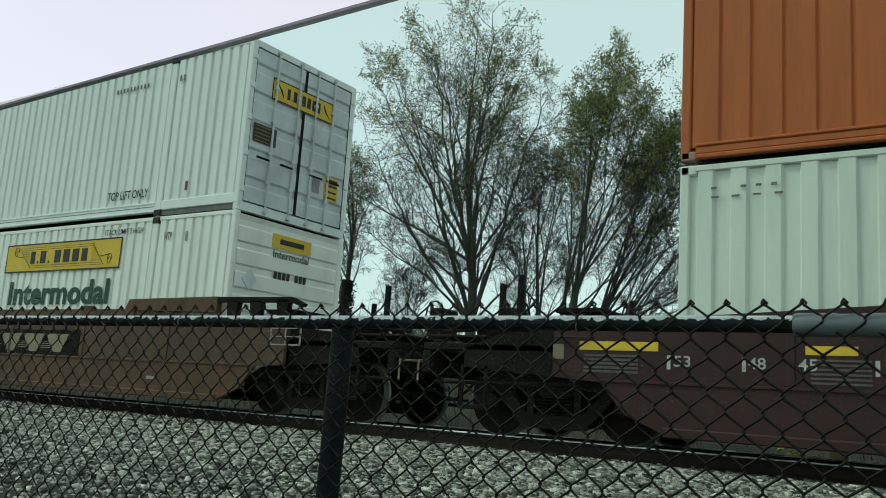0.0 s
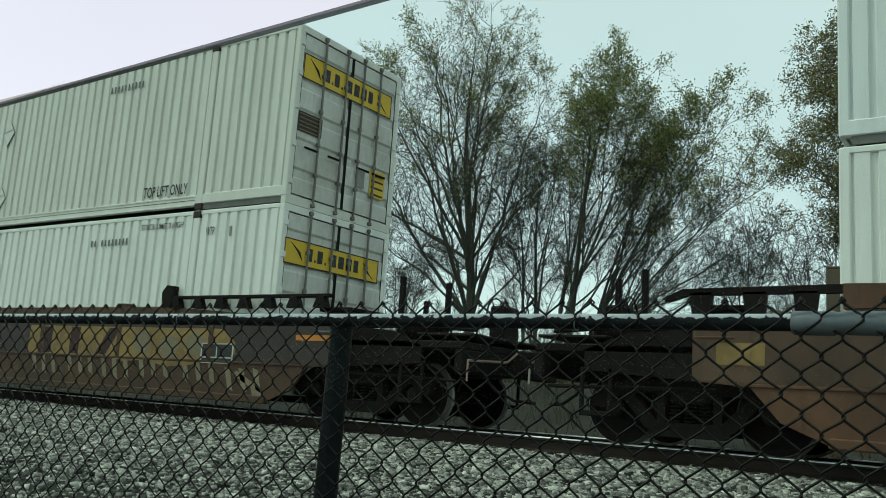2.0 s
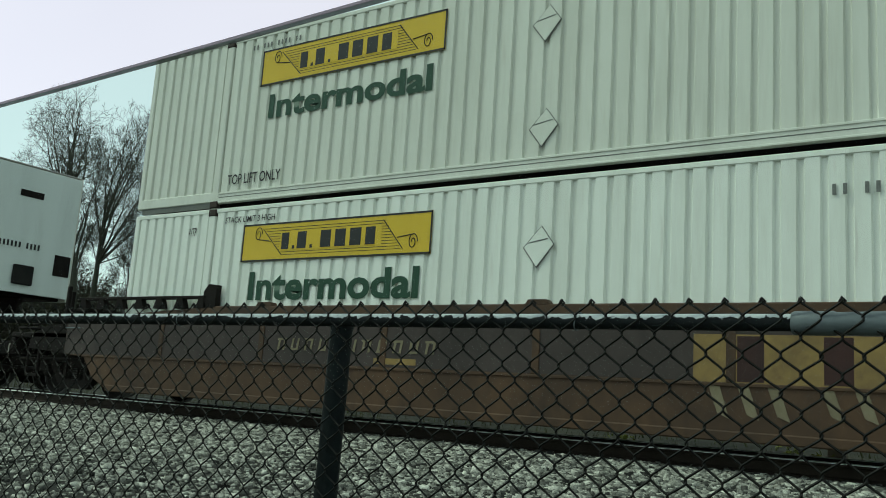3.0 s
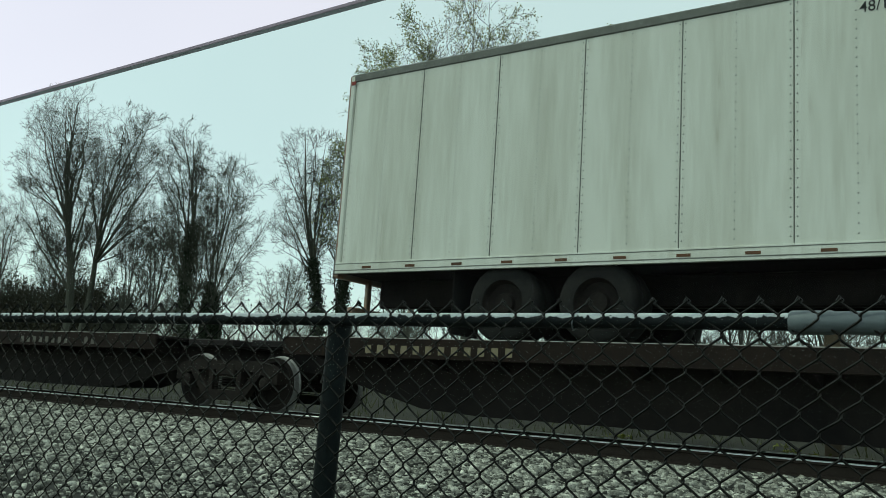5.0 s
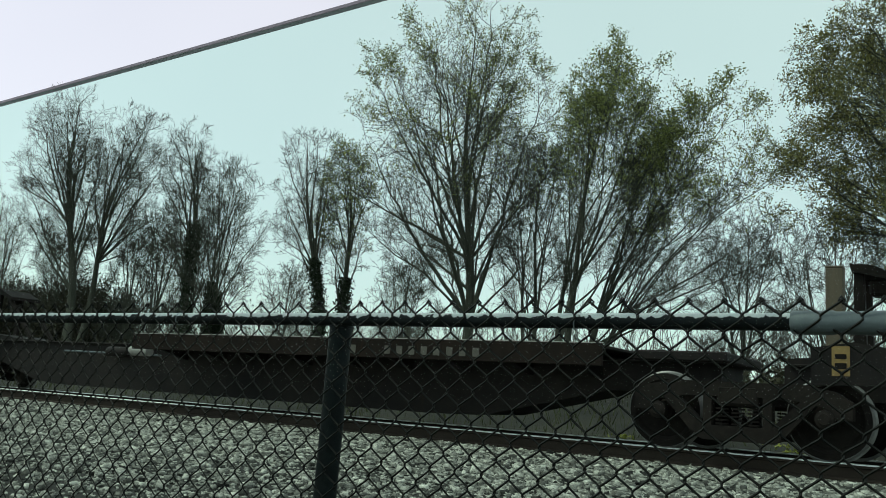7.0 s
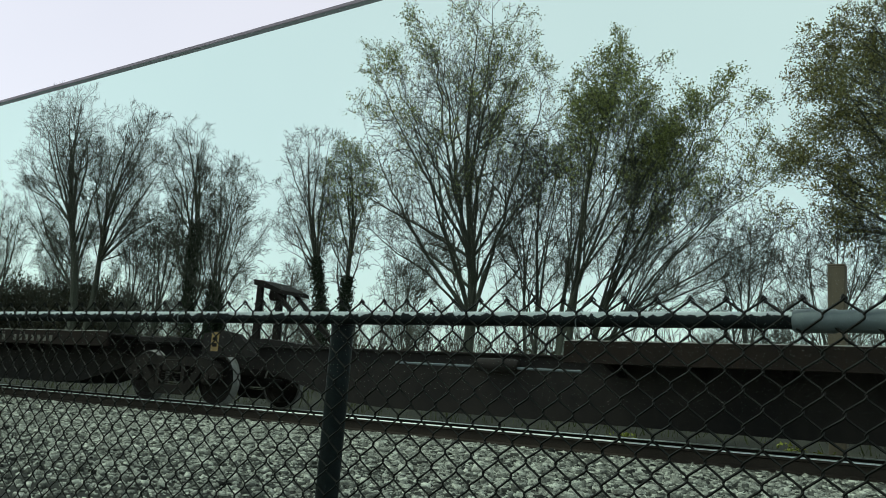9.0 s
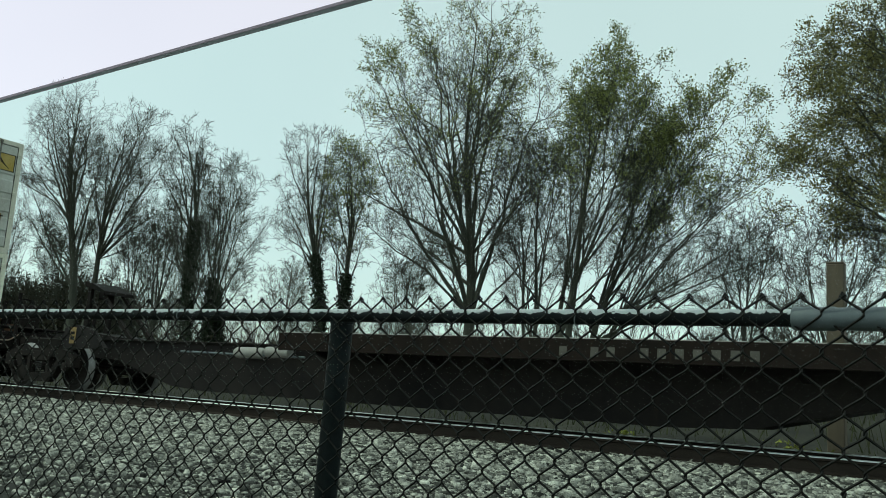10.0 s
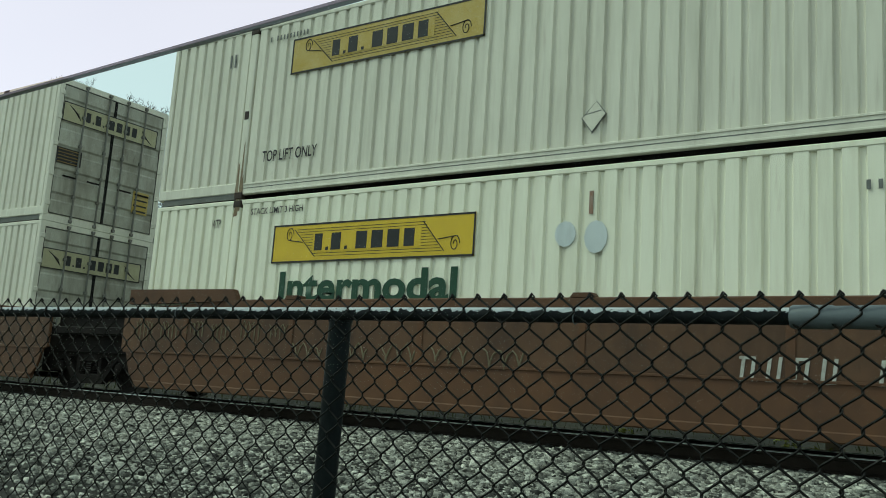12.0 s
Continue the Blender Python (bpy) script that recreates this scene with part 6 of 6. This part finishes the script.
def tree(base, centre, size, seed, label, stems=((0.0, 0.9),), limbs=16, low=0.16, radius=0.24, branches=9, shoots=6, twigs=3,
         leaves=0.0, leaf_mat=None, leaf_size=0.085, leaf_from=0.35, hollow=0.45, ivy=0.0, sag=0.0, spread=0.85):
    """A tree with long limbs that rise from the stems to the skin of a lobed crown, each feathered with branches, shoots and twigs.
    base: x, y of the foot; centre: x, y, z of the crown in the world; size: its half sizes; stems: lean of each stem's tip and its share of the height."""
    r_ = random.Random(seed)
    t = thing("tree", pose(base[0], base[1], GZ), label, "tree", "trees behind the track")
    sh, lf, iv = Shape(), Shape(), Shape()
    C, S = Vector((centre[0] - base[0], centre[1] - base[1], centre[2] - GZ)), Vector(size)
    top = C.z + S.z

    def inside(p):
        q = p - C
        v = Vector((q.x / S.x, q.y / S.y, q.z / S.z))
        az = math.atan2(v.y, v.x)
        return v.length / (1.0 + 0.11 * math.sin(3 * az + seed) * math.cos(3 * v.z + seed) + 0.06 * math.sin(6 * v.z + 2 * az + 2 * seed))

    def shoot_leaves(pts, share):
        for _ in range(int(share + r_.random())):
            p = at(pts, r_.uniform(0.15, 1))[0]
            rho, rel = inside(p), p.z / top
            clump = noise.noise(p * 0.75 + Vector((seed, 0, 0)))
            w = min(1.0, max(0.0, (rel - leaf_from) / 0.30)) * min(1.0, max(0.06, (rho - hollow) / 0.30)) * (0.75 + 0.9 * clump)
            if r_.random() < w:
                for _ in range(2):
                    leaf(lf, p + Vector((r_.gauss(0, 0.11), r_.gauss(0, 0.11), r_.gauss(0, 0.09))), leaf_size * r_.uniform(0.6, 1.3), r_)

    def feather(path, r0, length, level, n):
        """Side branches along a limb, shorter towards its tip."""
        for i in range(n):
            first = 0.34 if level == 2 else 0.2
            f = first + (1 - first) * (i + r_.random()) / n
            p, d = at(path, min(f, 0.995))
            side = perp(d, r_)
            if level == 2 and side.z < -0.3:
                side.z *= -0.4
            d2 = (d + side.normalized() * r_.uniform(spread, spread + 0.9) + Vector((0, 0, 0.14 - sag * 0.3))).normalized()
            ln = length * (1.10 - 0.55 * f) * r_.uniform(0.6, 1.15)
            q = p + d2 * ln
            over = inside(q)
            if over > 1.04 and level < 4:
                ln *= max(0.25, 1.04 / over - 0.1)
            r1 = max(0.0085, r0 * (1 - 0.75 * f) * 0.55)
            pts = limb(sh, p, d2, ln, r1, 0.0062 if level < 4 else 0.0048, r_, 0.42 if level < 4 else 0.5, 0.16 - sag * 0.2, 4 if level == 2 else 3 if level == 3 else 2, 4 if r1 > 0.02 else 3)
            if level == 2:
                feather(pts, r1, ln * 0.52 + 0.25, 3, shoots)
            elif level == 3:
                feather(pts, r1, ln * 0.40 + 0.25, 4, twigs)
            if leaves and level >= 3:
                shoot_leaves(pts, leaves)

    trunks = []
    for k, (lean, share) in enumerate(stems):
        tip = Vector((lean, 0.3 * math.sin(k * 2.1), top * share))
        foot = Vector((0.22 * k * math.cos(k * 2.4), 0.22 * k * math.sin(k * 2.4), -0.15))
        pts = curve(foot, Vector((foot.x + (tip.x - foot.x) * 0.22, tip.y * 0.3, tip.z * 0.5)), tip, 12)
        w = perp(Vector((0, 0, 1)), r_) * 0.020 * tip.z
        pts = [q + w * math.sin(0.6 * j) for j, q in enumerate(pts)]
        rk = radius * (1 if k == 0 else 0.75)
        rad = [rk * (1.18 if j == 0 else 1) * (1 - j / 12.2) ** 1.15 + 0.008 for j in range(13)]
        sh.tube(pts, rad, 8, False)
        trunks.append((pts, rad))
        for _ in range(int(8200 * ivy)):
            p, d = at(pts, r_.random() ** 0.8 * ivy)
            leaf(iv, p + perp(d, r_) * (rk * 0.9 + abs(r_.gauss(0, 0.13))), r_.uniform(0.08, 0.16), r_)
        feather(pts[6:], rad[6], top * 0.17, 2, branches)
    for i in range(limbs):
        pts, rad = trunks[i % len(trunks)]
        el = -0.75 + 1.95 * (i + r_.random()) / limbs
        az = i * 2.39996 + seed + r_.uniform(-0.3, 0.3)
        goal = C + Vector((S.x * math.cos(el) * math.cos(az), S.y * math.cos(el) * math.sin(az), S.z * math.sin(el))) * r_.uniform(0.80, 0.97)
        f = max(low, min(0.85, low + (goal.z / top - low) * r_.uniform(0.12, 0.72)))
        j = int(f * 12)
        out = goal - pts[j]
        if out.length < 0.6:
            continue
        mid = pts[j] + Vector((out.x * 0.42, out.y * 0.42, out.z * (0.48 + 0.5 * sag)))
        n = max(4, int(out.length / 0.7))
        wob = perp(out.normalized(), r_) * 0.05 * out.length
        path = [q + (wob * math.sin(5.0 * k / n) + perp(out.normalized(), r_) * 0.014 * out.length) * (k / n) for k, q in enumerate(curve(pts[j], mid, goal, n))]
        r0 = min(rad[j] * 0.48, 0.014 + 0.0085 * out.length)
        sh.tube(path, [r0 * (1 - k / n) ** 0.9 + 0.008 for k in range(n + 1)], 6, False)
        feather(path, r0, 0.30 * out.length + 0.60, 2, branches)
    part("trunk", mesh_of("trunk", sh, M_BARK), None, t, "branching limbs and fine twigs")
    if lf.v:
        part("crown", mesh_of("crown", lf, leaf_mat or M_LEAF), None, t, "sparse young leaves")
    if iv.v:
        part("ivy", mesh_of("ivy", iv, M_IVY), None, t, "ivy round the trunk")
    return t


# the broad tree in the middle, then its neighbours
tree((-20.1, 31), (-21.2, 31, 11.0), (5.4, 4.9, 7.1), 2, "tall broad tree in thin olive spring leaf", ((-0.6, 0.92),), 26, 0.13, 0.25, 14, 8, 3,
     5.0, M_LEAF, 0.08, 0.40, 0.62)
tree((-17.5, 32), (-17.4, 32, 8.0), (2.6, 2.2, 5.0), 3, "many-stemmed bare tree with spreading limbs", ((0.2, 0.9), (-1.6, 0.8), (1.3, 0.75)), 14, 0.15, 0.11, 11, 7, 3,
     0.5, M_LEAF, 0.085, 0.5)
tree((-15.4, 30.5), (-13.2, 30.5, 9.6), (2.5, 2.3, 5.3), 4, "upright tree with dense olive leaves in its top", ((2.0, 0.90), (1.0, 0.80), (3.2, 0.78)), 17, 0.16, 0.15, 11, 7, 3,
     5.6, M_LEAF, 0.08, 0.50, 0.28)
tree((-15.0, 32), (-10.4, 32, 7.8), (2.9, 2.6, 5.2), 5, "leaning tree with a fan of leafy limbs", ((4.4, 0.88), (2.9, 0.85), (6.0, 0.62)), 20, 0.12, 0.12, 11, 7, 3,
     6.5, M_LEAF, 0.08, 0.46, 0.45)
tree((-1.7, 31), (-2.8, 31, 9.4), (5.1, 4.8, 4.9), 6, "full dark tree with russet and olive young leaves", ((-0.5, 0.9), (1.2, 0.8)), 34, 0.26, 0.30, 12, 8, 3,
     7.5, M_LEAF_BROWN, 0.08, 0.24, 0.0, sag=0.5)
tree((-6.0, 32), (-6.0, 32, 4.6), (2.4, 1.8, 3.2), 7, "thicket of thin bare stems", ((0.2, 0.95), (-1.0, 0.85), (1.1, 0.9), (-1.8, 0.7), (1.8, 0.75)), 16, 0.08, 0.06, 8, 5, 3)
# the slender pair and the ivy-clad trunks
tree((-28.3, 31), (-30.0, 31, 9.6), (1.7, 1.6, 4.0), 8, "slender bare tree with an ivy-clad foot", ((-2.2, 0.97),), 14, 0.30, 0.17, 9, 6, 3, ivy=0.46)
tree((-27.1, 31.5), (-27.7, 31.5, 9.0), (1.4, 1.3, 3.9), 9, "slender tree with a few olive leaves and ivy", ((-0.7, 0.95),), 12, 0.30, 0.16, 9, 6, 3,
     1.6, M_LEAF, 0.085, 0.45, 0.1, ivy=0.42)
tree((-37.3, 31), (-39.3, 31, 10.0), (1.7, 1.7, 5.0), 10, "bare tree with a thick ivy-clad trunk", ((-2.3, 0.96),), 16, 0.30, 0.22, 10, 7, 3, ivy=0.58)
tree((-36.6, 31.5), (-35.9, 31.5, 7.9), (2.3, 1.9, 5.0), 11, "group of thin bare stems with ivy low down", ((-0.4, 0.95), (0.9, 0.85), (1.9, 0.72), (-1.2, 0.8)), 18, 0.20, 0.10, 10, 7, 3, ivy=0.42)
tree((-42.4, 32.5), (-42.0, 32.5, 6.6), (2.6, 1.9, 4.2), 12, "low bare tree with fine twigs", ((0.2, 0.9), (-1.5, 0.8), (1.5, 0.85)), 14, 0.2, 0.10, 10, 7, 3)
tree((-48.6, 31), (-51.2, 31, 12.2), (3.6, 3.0, 6.3), 13, "tall dark bare tree, densely twigged", ((-2.4, 0.96),), 24, 0.26, 0.32, 11, 8, 3)
tree((-48.0, 31.3), (-44.4, 31.3, 11.4), (3.1, 2.5, 5.2), 14, "bare tree leaning away with crooked limbs", ((3.9, 0.93),), 18, 0.40, 0.24, 12, 8, 3)
tree((-57.6, 31), (-57.6, 31, 7.6), (3.0, 2.2, 5.0), 15, "group of thin bare trees", ((-0.3, 0.95), (1.7, 0.85), (-1.9, 0.8), (0.9, 0.7)), 16, 0.2, 0.13, 8, 5, 3)
tree((-63.5, 32), (-63.5, 32, 7.4), (3.2, 2.2, 5.2), 21, "spindly bare trees among brush", ((-0.3, 0.95), (1.7, 0.85), (-1.9, 0.8)), 16, 0.2, 0.13, 8, 5, 3)
tree((-53.5, 33), (-53.0, 33, 6.4), (2.8, 1.9, 4.2), 22, "spindly bare tree among brush", ((0.2, 0.9), (-1.5, 0.8), (1.5, 0.85)), 14, 0.2, 0.10, 10, 7, 3)
tree((-45.6, 33), (-45.4, 33, 6.0), (2.4, 1.8, 4.4), 23, "tangled low bare tree", ((0.2, 0.9), (-1.2, 0.8), (1.2, 0.85)), 14, 0.15, 0.09, 10, 6, 3)
tree((-40.0, 33), (-40.0, 33, 5.4), (2.2, 1.6, 4.2), 24, "tangled low bare tree behind ivy-clad trunks", ((0.2, 0.9), (-1.2, 0.8), (1.2, 0.85)), 14, 0.15, 0.09, 10, 6, 3)
tree((-32.6, 33), (-32.4, 33, 4.4), (1.8, 1.6, 2.8), 25, "low scrubby bare tree", ((0.2, 0.9), (-0.9, 0.8), (1.0, 0.85)), 10, 0.15, 0.07, 8, 5, 3)
tree((-9.2, 33), (-9.0, 33, 4.6), (2.4, 1.8, 3.6), 26, "low bare tree with reddish twigs", ((0.2, 0.9), (-1.2, 0.8), (1.2, 0.85)), 14, 0.12, 0.08, 10, 6, 3)
tree((-2.0, 33), (-2.2, 33, 4.2), (2.4, 1.8, 3.2), 27, "low bare scrub under a full tree", ((0.2, 0.9), (-1.4, 0.8), (1.4, 0.85)), 14, 0.12, 0.07, 9, 6, 3)
tree((-24.4, 32.5), (-24.4, 32.5, 4.6), (2.2, 1.6, 3.0), 18, "low bare tree beside a broad one", ((0.2, 0.9), (-1.2, 0.8), (1.2, 0.85)), 12, 0.15, 0.07, 9, 6, 3)

# low brush under the trees
sh, lf = Shape(), Shape()
for k in range(2700):
    x = rng.uniform(-72, -1) if k < 1300 else rng.uniform(-78, -45)
    left = x < -49
    if not left and rng.random() < 0.05:
        continue
    y = rng.uniform(32.5, 36)
    h = rng.uniform(2.8, 5.6) if left else rng.uniform(1.6, 4.2)
    d = Vector((rng.gauss(0, 0.35), rng.gauss(0, 0.2), 1))
    l1 = limb(sh, (x, y, GZ), d, h, 0.024, 0.008, rng, 0.3, 0.1, 4, 3)
    for j in range(7):
        p, d2 = at(l1, rng.uniform(0.2, 0.95))
        l2 = limb(sh, p, d2 + perp(d2, rng) * 0.8, h * 0.3, 0.009, 0.004, rng, 0.4, 0.1, 3, 3)
        if left or rng.random() < 0.12:
            for q in range(14 if left else 2):
                leaf(lf, at(l2, rng.random())[0] + Vector((rng.gauss(0, 0.1), rng.gauss(0, 0.1), rng.gauss(0, 0.1))), rng.uniform(0.08, 0.2), rng)
for k in range(2600):
    x, y = rng.uniform(-75, 8), rng.uniform(29, 36)
    h = rng.uniform(0.6, 1.9)
    l1 = limb(sh, (x, y, GZ - 0.1), Vector((rng.gauss(0, 0.6), rng.gauss(0, 0.4), 1)), h, 0.012, 0.006, rng, 0.4, 0.1, 3, 3)
    for j in range(10):
        leaf(lf, at(l1, rng.random())[0] + Vector((rng.gauss(0, 0.2), rng.gauss(0, 0.2), rng.gauss(0, 0.1))), rng.uniform(0.12, 0.3), rng)
brush = solid("undergrowth", sh, M_BARK, "tangled bare brush under the trees", "brush", kind="stuff")
solid("undergrowth_leaves", lf, M_BRUSH, "dull leaves in the low brush", "brush", kind="stuff")

pole = thing("wooden_post", pose(-2.56, 14.0, ground_height(14) - 0.05), "weathered square wooden post behind the track", "post")
zp = 2.71 - (ground_height(14) - 0.05)
part("shaft", Shape().soft(-0.12, 0.12, -0.1, 0.1, 0, zp - 0.03, 0.012), M_WOODPOST, pole)
part("top", Shape().soft(-0.125, 0.125, -0.105, 0.105, zp - 0.035, zp, 0.01), M_WOODPOST, pole)


# ---------------------------------------------------------------- what moves
def motions():
    for ob, s, y, z in TRAIN:
        walk(ob, [(t, pose(s + travel(t), y, z)) for t in range(13)])
    frames_ = range(0, 361)
    for ob, ax, y, sgn in WHEELS:
        rows_ = []
        for k in frames_:
            t = k / FPS
            a = math.degrees(travel(t) / R_WHEEL)
            rows_.append((t, pose(ax, y, R_WHEEL, 0, a, 0) @ pose(0, 0, 0, 0, 0, 0 if sgn < 0 else 180)))
        walk(ob, rows_)


motions()
